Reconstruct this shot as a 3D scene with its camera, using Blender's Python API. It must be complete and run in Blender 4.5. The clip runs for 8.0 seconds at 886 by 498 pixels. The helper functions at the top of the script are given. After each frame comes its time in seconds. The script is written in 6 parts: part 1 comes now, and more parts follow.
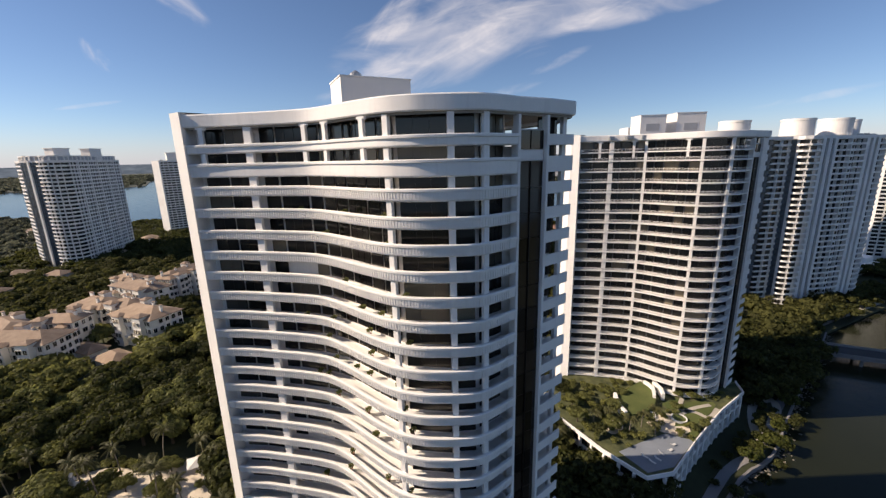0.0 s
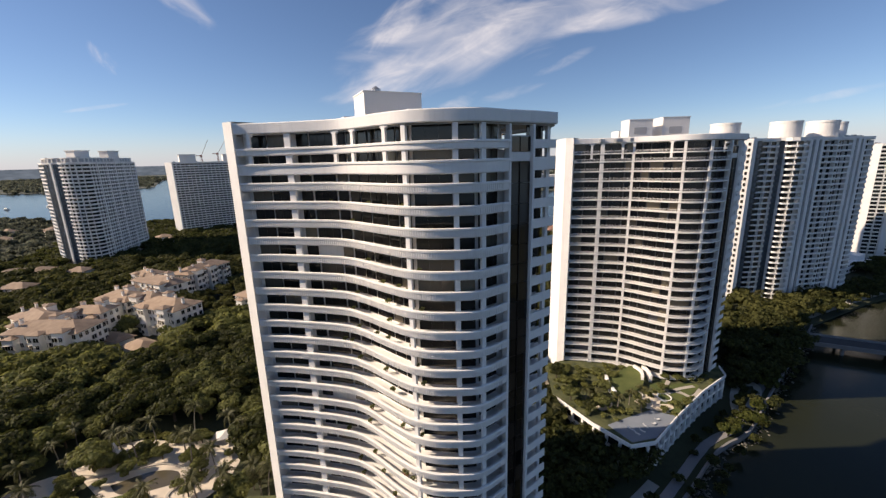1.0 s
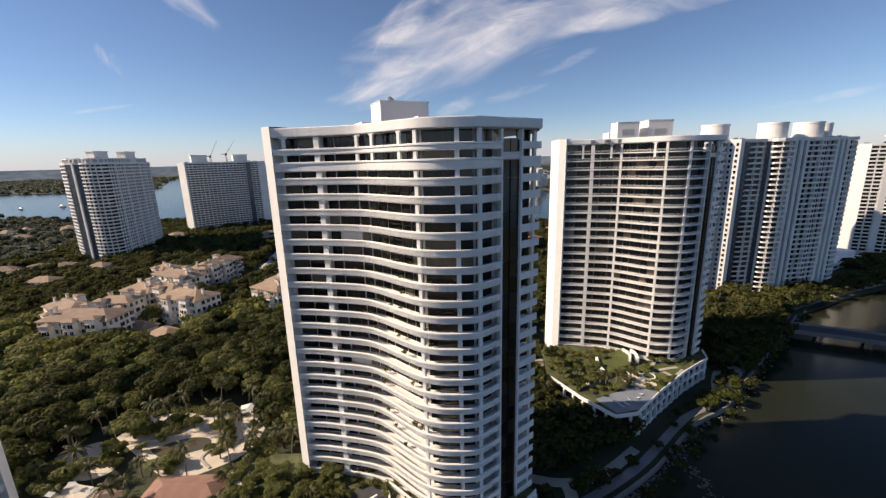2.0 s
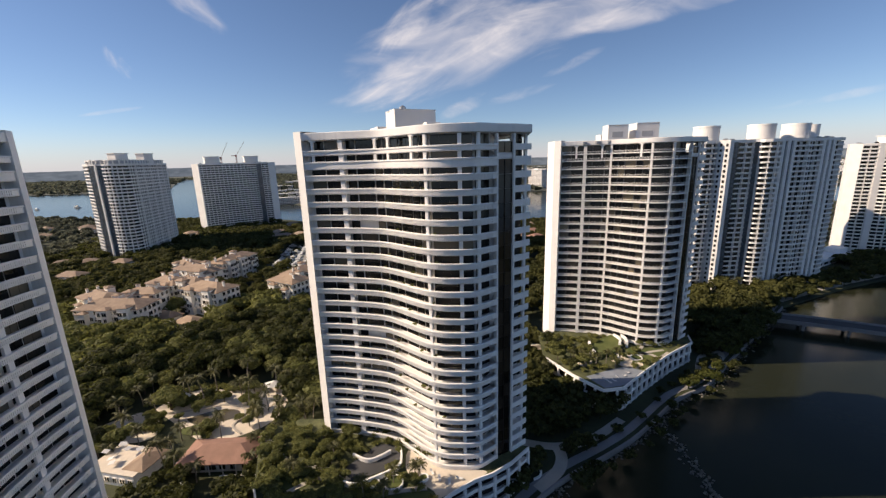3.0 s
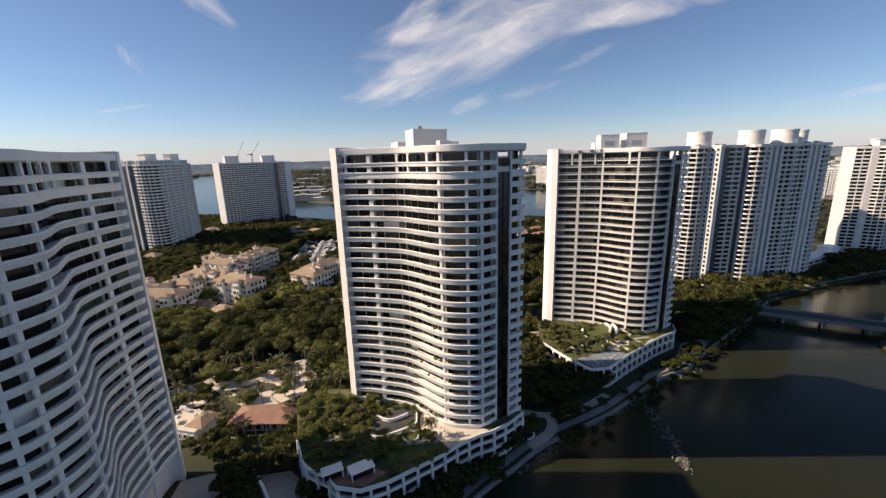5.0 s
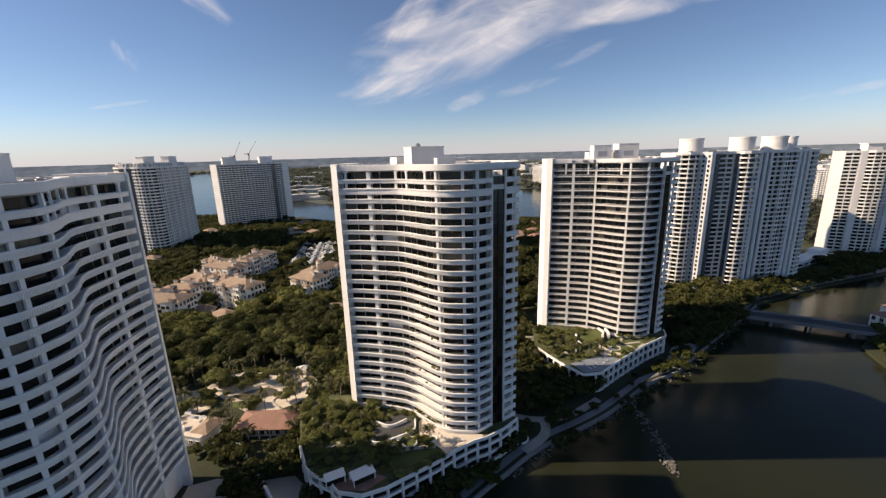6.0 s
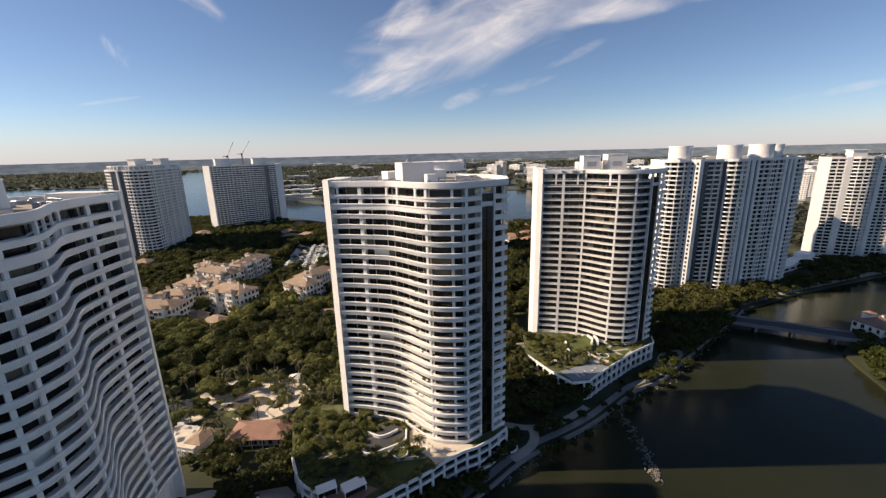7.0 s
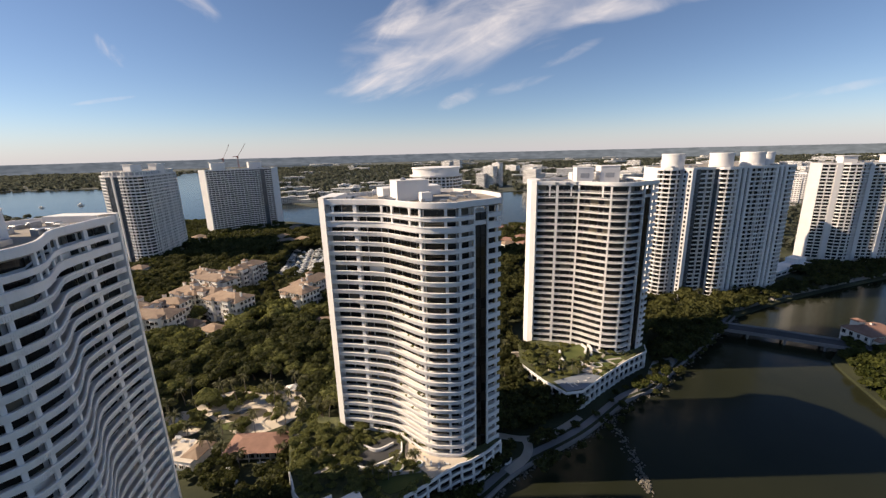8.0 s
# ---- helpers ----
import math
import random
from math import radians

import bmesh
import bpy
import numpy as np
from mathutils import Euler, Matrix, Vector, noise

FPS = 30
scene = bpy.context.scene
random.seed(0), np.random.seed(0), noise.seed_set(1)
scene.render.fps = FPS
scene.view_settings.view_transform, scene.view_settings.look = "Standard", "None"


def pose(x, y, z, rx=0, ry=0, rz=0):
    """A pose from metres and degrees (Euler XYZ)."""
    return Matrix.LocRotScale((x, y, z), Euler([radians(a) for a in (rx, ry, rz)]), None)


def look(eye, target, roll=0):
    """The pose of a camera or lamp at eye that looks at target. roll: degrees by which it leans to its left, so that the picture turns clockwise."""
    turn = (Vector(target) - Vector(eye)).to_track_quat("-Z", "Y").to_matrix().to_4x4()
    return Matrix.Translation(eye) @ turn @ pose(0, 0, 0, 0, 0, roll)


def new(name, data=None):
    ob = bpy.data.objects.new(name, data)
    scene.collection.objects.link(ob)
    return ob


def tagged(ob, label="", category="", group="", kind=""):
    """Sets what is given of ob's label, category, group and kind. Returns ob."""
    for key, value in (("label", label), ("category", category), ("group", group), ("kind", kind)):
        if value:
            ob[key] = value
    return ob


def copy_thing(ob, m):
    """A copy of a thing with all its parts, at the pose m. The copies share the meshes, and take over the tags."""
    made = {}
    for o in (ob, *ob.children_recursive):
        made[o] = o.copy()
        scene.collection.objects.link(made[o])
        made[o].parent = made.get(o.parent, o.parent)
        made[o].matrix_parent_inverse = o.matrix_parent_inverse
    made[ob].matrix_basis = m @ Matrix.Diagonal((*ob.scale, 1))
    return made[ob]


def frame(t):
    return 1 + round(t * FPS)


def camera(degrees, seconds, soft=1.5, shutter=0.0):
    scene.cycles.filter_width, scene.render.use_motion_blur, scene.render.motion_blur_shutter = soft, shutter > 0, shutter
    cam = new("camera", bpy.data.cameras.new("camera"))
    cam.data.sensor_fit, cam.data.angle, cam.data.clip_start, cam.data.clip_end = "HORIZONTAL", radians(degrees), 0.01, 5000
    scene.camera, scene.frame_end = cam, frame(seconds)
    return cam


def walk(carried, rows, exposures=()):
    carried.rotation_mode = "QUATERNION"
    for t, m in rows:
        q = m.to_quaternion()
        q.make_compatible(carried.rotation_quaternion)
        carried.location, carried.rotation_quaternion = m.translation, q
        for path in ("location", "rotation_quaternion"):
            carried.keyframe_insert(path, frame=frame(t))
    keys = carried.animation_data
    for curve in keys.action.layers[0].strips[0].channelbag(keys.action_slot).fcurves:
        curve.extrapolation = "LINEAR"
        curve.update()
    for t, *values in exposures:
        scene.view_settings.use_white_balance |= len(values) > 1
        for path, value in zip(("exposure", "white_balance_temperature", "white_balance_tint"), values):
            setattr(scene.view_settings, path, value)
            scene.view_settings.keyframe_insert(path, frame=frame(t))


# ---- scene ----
cam = camera(96.9, 8.0, soft=1.35)
PATH = [
    (0, (-0.551, -0.616, 88.228), (-0.555, 1.331, 87.77), -1.4),
    (0.5, (-0.812, -6.602, 88.376), (-0.828, -4.656, 87.917), -1.5),
    (1, (-0.928, -12.636, 88.218), (-0.951, -10.688, 87.767), -1.5),
    (1.5, (-0.954, -19.167, 88.111), (-0.985, -17.218, 87.66), -1.5),
    (3, (-0.723, -40.529, 87.607), (-0.788, -38.579, 87.164), -1.7),
    (3.5, (-0.902, -47.898, 87.821), (-0.988, -45.951, 87.374), -1.7),
    (4, (-0.6, -53.2, 88.75), (-0.719, -51.257, 88.293), -1.75),
    (4.5, (-0.45, -57.4, 89.85), (-0.563, -55.455, 89.396), -1.65),
    (6, (-0.203, -63.787, 97.821), (-0.295, -61.845, 97.349), -1.6),
    (6.5, (0.711, -64.29, 100.64), (0.633, -62.349, 100.163), -1.4),
    (7, (1.43, -64.671, 103.27), (1.364, -62.731, 102.789), -1.4),
    (7.5, (1.85, -65.05, 105.95), (1.795, -63.109, 105.471), -1.4),
    (8, (2.4, -65.1, 109.0), (2.35, -63.16, 108.517), -1.45),
]
walk(cam, [(t, look(eye, target, roll)) for t, eye, target, roll in PATH], exposures=[(0, 0.17, 6850, 13), (8, 0.2, 7200, 13)])

# ---- world, sun ----
SUN_EL, SUN_AZ = radians(33.0), math.atan2(-1.0, -0.03)
world = bpy.data.worlds.new("sky")
scene.world = world
world.use_nodes = True
wn, wl = world.node_tree.nodes, world.node_tree.links
wn.clear()


def wmath(op, a, b=None, c=None):
    n = wn.new("ShaderNodeMath")
    n.operation = op
    for i, v in enumerate((a, b, c)):
        if v is None:
            continue
        if isinstance(v, (int, float)):
            n.inputs[i].default_value = v
        else:
            wl.new(v, n.inputs[i])
    return n.outputs[0]


def wsmooth(v, lo, hi):
    n = wn.new("ShaderNodeMapRange")
    n.interpolation_type = "SMOOTHSTEP"
    wl.new(v, n.inputs[0])
    n.inputs[1].default_value, n.inputs[2].default_value = lo, hi
    return n.outputs[0]


sky = wn.new("ShaderNodeTexSky")
sky.sky_type, sky.sun_disc = "NISHITA", False
sky.sun_elevation, sky.sun_rotation = SUN_EL, SUN_AZ
sky.altitude, sky.air_density, sky.dust_density, sky.ozone_density = 20, 0.8, 0.12, 4.2
geo = wn.new("ShaderNodeTexCoord")
sep = wn.new("ShaderNodeSeparateXYZ")
wl.new(geo.outputs["Generated"], sep.inputs[0])
dy = wmath("MAXIMUM", sep.outputs[1], 0.05)
cx, cz = wmath("DIVIDE", sep.outputs[0], dy), wmath("DIVIDE", sep.outputs[2], dy)


def streak(x0, z0, ang, la, lb, scale, stretch, lo, hi, seed):
    """A cirrus streak round (x0, z0), drawn out along its axis."""
    ca, sa = math.cos(radians(ang)), math.sin(radians(ang))
    ox, oz = wmath("SUBTRACT", cx, x0), wmath("SUBTRACT", cz, z0)
    a = wmath("ADD", wmath("MULTIPLY", ox, ca), wmath("MULTIPLY", oz, sa))
    b = wmath("SUBTRACT", wmath("MULTIPLY", oz, ca), wmath("MULTIPLY", ox, sa))
    comb = wn.new("ShaderNodeCombineXYZ")
    wl.new(wmath("MULTIPLY", a, scale), comb.inputs[0])
    wl.new(wmath("MULTIPLY", b, scale * stretch), comb.inputs[1])
    comb.inputs[2].default_value = seed
    nz = wn.new("ShaderNodeTexNoise")
    nz.inputs["Scale"].default_value, nz.inputs["Detail"].default_value = 1.0, 9.0
    nz.inputs["Roughness"].default_value, nz.inputs["Distortion"].default_value = 0.55, 0.9
    wl.new(comb.outputs[0], nz.inputs["Vector"])
    ea, eb = wmath("DIVIDE", a, la), wmath("DIVIDE", b, lb)
    far = wmath("ADD", wmath("MULTIPLY", ea, ea), wmath("MULTIPLY", eb, eb))
    mask = wmath("SUBTRACT", 1.0, wsmooth(far, 0.0, 1.0))
    return wsmooth(wmath("ADD", nz.outputs[0], wmath("MULTIPLY", wmath("SUBTRACT", mask, 1.0), 0.55)), lo, hi)


cloud = streak(-0.02, 0.245, 17, 0.38, 0.14, 3.6, 3.4, 0.2, 0.95, 3.0)
for args in ((0.22, 0.295, 16, 0.46, 0.085, 4.2, 3.6, 0.24, 1.0, 27.0), (-0.02, 0.335, 26, 0.3, 0.07, 5.0, 3.4, 0.22, 0.95, 33.0), (0.5, 0.325, 10, 0.36, 0.045, 4.0, 3.0, 0.26, 1.0, 41.0),
             (-0.13, 0.19, 22, 0.19, 0.07, 6.0, 3.0, 0.22, 0.95, 7.0), (-0.6, 0.36, -38, 0.14, 0.05, 8.0, 2.2, 0.28, 1.2, 11.0), (-0.1, 0.31, 40, 0.16, 0.05, 6.0, 3.2, 0.26, 1.1, 51.0), (-0.8, 0.25, -48, 0.08, 0.035, 8.0, 2.2, 0.30, 1.0, 5.0),
             (0.29, 0.215, 22, 0.12, 0.02, 8.0, 3.0, 0.3, 1.25, 2.0), (0.9, 0.118, 9, 0.28, 0.018, 5.0, 3.0, 0.3, 1.3, 9.0), (0.03, 0.126, 20, 0.1, 0.028, 7.0, 3.0, 0.28, 1.1, 15.0),
             (0.16, 0.148, 14, 0.14, 0.022, 7.0, 3.0, 0.3, 1.3, 19.0), (-0.85, 0.14, 5, 0.14, 0.01, 6.0, 3.0, 0.28, 1.0, 21.0)):
    cloud = wmath("ADD", cloud, streak(*args))
ahead = wsmooth(sep.outputs[1], 0.1, 0.3)
cloud = wmath("MULTIPLY", wmath("MINIMUM", wmath("MULTIPLY", cloud, 0.85), 0.8), ahead)
mixc = wn.new("ShaderNodeMix")
mixc.data_type = "RGBA"
wl.new(cloud, mixc.inputs[0])
tint = wn.new("ShaderNodeMix")
tint.data_type, tint.blend_type = "RGBA", "MULTIPLY"
tint.inputs[0].default_value = 1.0
wl.new(sky.outputs[0], tint.inputs[6])
tint.inputs[7].default_value = (0.93, 0.94, 0.98, 1)
wl.new(tint.outputs[2], mixc.inputs[6])
mixc.inputs[7].default_value = (8.0, 7.7, 7.9, 1)
hz = wn.new("ShaderNodeMix")
hz.data_type = "RGBA"
low = wmath("SUBTRACT", 1.0, wsmooth(sep.outputs[2], -0.02, 0.12))
wl.new(wmath("MULTIPLY", wmath("MULTIPLY", low, low), 0.8), hz.inputs[0])
wl.new(mixc.outputs[2], hz.inputs[6])
hz.inputs[7].default_value = (5.1, 5.1, 6.0, 1)
bg = wn.new("ShaderNodeBackground")
bg.inputs[1].default_value = 0.102
wl.new(hz.outputs[2], bg.inputs[0])
wout = wn.new("ShaderNodeOutputWorld")
wl.new(bg.outputs[0], wout.inputs[0])

sun = new("sun", bpy.data.lights.new("sun", "SUN"))
sun.data.energy, sun.data.angle, sun.data.color = 5.6, radians(0.55), (1.0, 0.86, 0.70)
sx, sy = math.sin(SUN_AZ) * math.cos(SUN_EL), math.cos(SUN_AZ) * math.cos(SUN_EL)
sun.matrix_world = look((sx * 300, sy * 300, math.sin(SUN_EL) * 300), (0, 0, 0))


# ---- materials ----
def mat(name, color, rough=0.7, var=0.15, scale=0.4, fine=6.0, bump=0.15, metal=0.0, rnd=0.0, island=0.0, spec=0.5, other=None, streaks=0.0):
    """A painted, stony or leafy surface: large blotches, fine grain, bump; rnd varies it by object, island by loose piece."""
    m = bpy.data.materials.new(name)
    m.use_nodes = True
    n, l = m.node_tree.nodes, m.node_tree.links
    bs = n["Principled BSDF"]
    bs.inputs["Roughness"].default_value, bs.inputs["Metallic"].default_value = rough, metal
    bs.inputs["Specular IOR Level"].default_value = spec
    tc = n.new("ShaderNodeTexCoord")

    def nz(s, d, vec=None):
        t = n.new("ShaderNodeTexNoise")
        t.inputs["Scale"].default_value, t.inputs["Detail"].default_value = s, d
        l.new(vec or tc.outputs["Object"], t.inputs["Vector"])
        return t.outputs[0]

    def mx(f, a, b, kind="MIX"):
        t = n.new("ShaderNodeMix")
        t.data_type, t.blend_type = "RGBA", kind
        for i, v in ((0, f), (6, a), (7, b)):
            if isinstance(v, (int, float)):
                t.inputs[i].default_value = v
            elif isinstance(v, tuple):
                t.inputs[i].default_value = (*v[:3], 1)
            else:
                l.new(v, t.inputs[i])
        return t.outputs[2]

    def ramp(v, lo, hi):
        t = n.new("ShaderNodeMapRange")
        l.new(v, t.inputs[0])
        t.inputs[1].default_value, t.inputs[2].default_value = lo, hi
        return t.outputs[0]

    big, small = nz(scale, 4.0), nz(fine, 3.0)
    dark = tuple(c * (1 - var) for c in color)
    lite = tuple(min(1.0, c * (1 + var)) for c in color)
    col = mx(ramp(big, 0.3, 0.7), dark, other or lite)
    col = mx(ramp(small, 0.25, 0.75), col, mx(0.5, col, dark), "MIX")
    if streaks:
        mp = n.new("ShaderNodeMapping")
        mp.inputs["Scale"].default_value = (1.3, 1.3, 0.06)
        l.new(tc.outputs["Object"], mp.inputs[0])
        s = nz(1.0, 5.0, mp.outputs[0])
        col = mx(ramp(s, 0.55, 0.8), col, mx(streaks, col, tuple(c * 0.55 for c in color)))
    if rnd or island:
        src = n.new("ShaderNodeObjectInfo").outputs["Random"] if rnd else n.new("ShaderNodeNewGeometry").outputs["Random Per Island"]
        k = rnd or island
        col = mx(src, mx(1.0, col, (1 - k,) * 3, "MULTIPLY"), mx(1.0, col, (1 + k, 1 + k * 0.9, 1 + k * 0.5), "MULTIPLY"))
    l.new(col, bs.inputs["Base Color"])
    if bump:
        b = n.new("ShaderNodeBump")
        b.inputs["Strength"].default_value = bump
        b.inputs["Distance"].default_value = 0.05
        l.new(small, b.inputs["Height"])
        l.new(b.outputs[0], bs.inputs["Normal"])
    return m


WHITE = mat("white_painted_concrete", (0.86, 0.83, 0.79), 0.75, 0.06, 0.15, 3.0, 0.1, streaks=0.22)
WHITE2 = mat("cream_painted_concrete", (0.70, 0.67, 0.61), 0.75, 0.08, 0.15, 3.0, 0.1, streaks=0.25)
GREYW = mat("grey_painted_concrete", (0.45, 0.45, 0.46), 0.8, 0.1, 0.2, 3.0, 0.1, streaks=0.2)
GLASS = mat("tinted_window_glass", (0.022, 0.021, 0.021), 0.12, 0.5, 0.5, 1.0, 0.0, rnd=0.6, spec=0.5)
# Dark grey that stands for the deep shade behind open balconies.
SHADEW = mat("balcony_shade_wall", (0.11, 0.11, 0.115), 0.8, 0.12, 0.2, 3.0, 0.1)
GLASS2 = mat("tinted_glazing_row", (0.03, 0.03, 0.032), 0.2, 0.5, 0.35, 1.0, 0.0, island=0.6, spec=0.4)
CURTAIN = mat("curtained_window_glass", (0.16, 0.14, 0.115), 0.15, 0.25, 0.6, 2.0, 0.0, rnd=0.5, spec=0.5)
BLUEGLASS = mat("blue_grey_tinted_glass", (0.10, 0.12, 0.155), 0.15, 0.4, 0.3, 1.0, 0.0, rnd=0.3, spec=0.5)
BRONZE = mat("bronze_tinted_glass", (0.030, 0.022, 0.019), 0.06, 0.5, 0.3, 1.0, 0.0, rnd=0.8, spec=0.5)
FRAME = mat("dark_bronze_metal", (0.035, 0.03, 0.027), 0.4, 0.2, 1.0, 8.0, 0.1, metal=0.6)
GRAVEL = mat("roof_gravel", (0.33, 0.285, 0.23), 0.95, 0.25, 0.12, 5.0, 0.4, other=(0.44, 0.40, 0.34))
STEEL = mat("galvanised_steel", (0.42, 0.43, 0.44), 0.45, 0.2, 1.0, 6.0, 0.15, metal=0.7)
LAND = mat("dark_soil_and_grass", (0.035, 0.045, 0.018), 0.95, 0.4, 0.03, 0.7, 0.5, other=(0.07, 0.075, 0.03))
# Far ground, paled to put the haze of distance into its colour.
FARLAND = mat("hazed_woodland_floor", (0.085, 0.10, 0.08), 1.0, 0.35, 0.004, 0.03, 0.0, other=(0.11, 0.115, 0.085))
BEDS = mat("planted_beds", (0.06, 0.075, 0.026), 0.95, 0.4, 0.35, 2.0, 0.5, other=(0.15, 0.15, 0.06))
LAWN = mat("mown_lawn", (0.075, 0.105, 0.022), 0.95, 0.25, 0.12, 2.0, 0.4, other=(0.13, 0.14, 0.04))
PAVE = mat("pale_paving", (0.44, 0.40, 0.34), 0.85, 0.15, 0.15, 2.0, 0.2)
SAND = mat("beige_plaza_paving", (0.68, 0.59, 0.47), 0.85, 0.15, 0.15, 2.0, 0.2)
# Pool paving tinted blue-grey and darkened for the tower's bluish shade.
POOLPAVE = mat("shade_blue_pool_paving", (0.22, 0.245, 0.28), 0.8, 0.12, 0.2, 2.0, 0.15)
ROAD = mat("worn_asphalt", (0.06, 0.06, 0.062), 0.9, 0.2, 0.1, 3.0, 0.3)
BRIDGE = mat("grey_bridge_concrete", (0.24, 0.23, 0.23), 0.85, 0.15, 0.1, 2.0, 0.2)
ROCK = mat("shore_rock", (0.15, 0.14, 0.125), 0.95, 0.3, 0.5, 3.0, 0.5, island=0.4)
TILE = mat("terracotta_roof_tile", (0.31, 0.215, 0.15), 0.85, 0.2, 0.3, 4.0, 0.4, rnd=0.15, other=(0.39, 0.29, 0.21))
TILERED = mat("red_clay_roof_tile", (0.33, 0.185, 0.135), 0.85, 0.2, 0.3, 4.0, 0.4, rnd=0.12)
STUCCO = mat("cream_stucco", (0.80, 0.76, 0.69), 0.85, 0.1, 0.2, 3.0, 0.15, streaks=0.15)
BARK = mat("tree_bark", (0.11, 0.085, 0.06), 0.95, 0.3, 1.5, 8.0, 0.5)
PALMBARK = mat("palm_bark", (0.23, 0.20, 0.16), 0.95, 0.25, 1.5, 8.0, 0.4)
LEAF = mat("broad_leaves", (0.205, 0.225, 0.08), 0.7, 0.3, 0.03, 2.0, 0.0, island=0.32, spec=0.3, other=(0.28, 0.28, 0.09))
LEAF3 = mat("grey_green_leaves", (0.165, 0.18, 0.06), 0.75, 0.3, 0.03, 2.0, 0.0, island=0.3, spec=0.2, other=(0.19, 0.19, 0.06))
LEAF4 = mat("olive_leaves", (0.085, 0.092, 0.032), 0.75, 0.3, 0.03, 2.0, 0.0, island=0.3, spec=0.2, other=(0.13, 0.13, 0.042))
# Dark-leaved trees; the waterside groves use it to deepen the towers' shade.
LEAF2 = mat("dark_leaves", (0.06, 0.072, 0.022), 0.7, 0.25, 0.25, 2.0, 0.0, island=0.5, spec=0.3, other=(0.11, 0.115, 0.034))
MANGROVE = mat("mangrove_leaves", (0.07, 0.09, 0.02), 0.7, 0.25, 0.25, 2.0, 0.0, island=0.45, spec=0.3, other=(0.115, 0.125, 0.03))
FROND = mat("palm_fronds", (0.10, 0.11, 0.04), 0.6, 0.25, 0.5, 2.0, 0.0, island=0.4, spec=0.4, other=(0.16, 0.15, 0.06))
# Far crowns lightened and cooled: aerial haze mixed into the leaf colour.
FARTREE = mat("hazed_tree_crowns", (0.125, 0.14, 0.11), 0.9, 0.25, 0.02, 0.3, 0.0, island=0.5, spec=0.1, other=(0.175, 0.185, 0.15))
HULL = mat("white_boat_hull", (0.75, 0.75, 0.73), 0.3, 0.06, 0.8, 4.0, 0.0, rnd=0.12)
CANVAS = mat("white_canvas", (0.70, 0.68, 0.64), 0.9, 0.08, 0.8, 6.0, 0.1)
REDCAB = mat("crane_paint", (0.30, 0.10, 0.08), 0.6, 0.1, 1.0, 4.0, 0.0)


def water_mat():
    m = bpy.data.materials.new("channel_water")
    m.use_nodes = True
    n, l = m.node_tree.nodes, m.node_tree.links
    bs = n["Principled BSDF"]
    bs.inputs["Roughness"].default_value, bs.inputs["IOR"].default_value = 0.15, 1.28
    bs.inputs["Specular IOR Level"].default_value = 0.32
    tc = n.new("ShaderNodeTexCoord")
    t = n.new("ShaderNodeTexNoise")
    t.inputs["Scale"].default_value, t.inputs["Detail"].default_value = 0.012, 4
    l.new(tc.outputs["Object"], t.inputs["Vector"])
    r = n.new("ShaderNodeValToRGB")
    r.color_ramp.elements[0].position, r.color_ramp.elements[1].position = 0.35, 0.7
    r.color_ramp.elements[0].color, r.color_ramp.elements[1].color = (0.017, 0.020, 0.011, 1), (0.028, 0.030, 0.016, 1)
    l.new(t.outputs[0], r.inputs[0])
    l.new(r.outputs[0], bs.inputs["Base Color"])
    h = n.new("ShaderNodeTexNoise")
    h.inputs["Scale"].default_value, h.inputs["Detail"].default_value = 0.8, 5
    l.new(tc.outputs["Object"], h.inputs["Vector"])
    b = n.new("ShaderNodeBump")
    b.inputs["Strength"].default_value, b.inputs["Distance"].default_value = 0.25, 0.1
    l.new(h.outputs[0], b.inputs["Height"])
    l.new(b.outputs[0], bs.inputs["Normal"])
    return m


WATER = water_mat()


def backdrop_mat():
    """Far woods and towns; the haze of miles of air is painted as glow."""
    m = bpy.data.materials.new("hazed_distant_woodland")
    m.use_nodes = True
    n, l = m.node_tree.nodes, m.node_tree.links
    bs = n["Principled BSDF"]
    tc = n.new("ShaderNodeTexCoord")
    mp = n.new("ShaderNodeMapping")
    mp.inputs["Scale"].default_value = (0.012, 0.012, 0.045)
    l.new(tc.outputs["Object"], mp.inputs[0])
    t = n.new("ShaderNodeTexNoise")
    t.inputs["Scale"].default_value, t.inputs["Detail"].default_value = 1.0, 8
    l.new(mp.outputs[0], t.inputs["Vector"])
    # blue-grey air haze put into the ramp, then emitted
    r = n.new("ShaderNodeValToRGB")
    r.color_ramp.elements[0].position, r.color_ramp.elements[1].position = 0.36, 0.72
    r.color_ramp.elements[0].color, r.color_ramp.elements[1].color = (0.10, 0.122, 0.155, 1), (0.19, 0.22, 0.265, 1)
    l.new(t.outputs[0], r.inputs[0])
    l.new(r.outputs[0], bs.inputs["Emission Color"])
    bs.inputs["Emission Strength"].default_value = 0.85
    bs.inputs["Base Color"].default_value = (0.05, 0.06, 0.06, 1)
    bs.inputs["Roughness"].default_value = 1.0
    return m


BACK = backdrop_mat()


def let_light_through(m, share=0.5):
    """Leaves pass some of the sun."""
    n, l = m.node_tree.nodes, m.node_tree.links
    bs = n["Principled BSDF"]
    src = bs.inputs["Base Color"].links[0].from_socket
    tr, mx_ = n.new("ShaderNodeBsdfTranslucent"), n.new("ShaderNodeMixShader")
    l.new(src, tr.inputs["Color"])
    mx_.inputs[0].default_value = share
    l.new(bs.outputs[0], mx_.inputs[1])
    l.new(tr.outputs[0], mx_.inputs[2])
    l.new(mx_.outputs[0], n["Material Output"].inputs["Surface"])


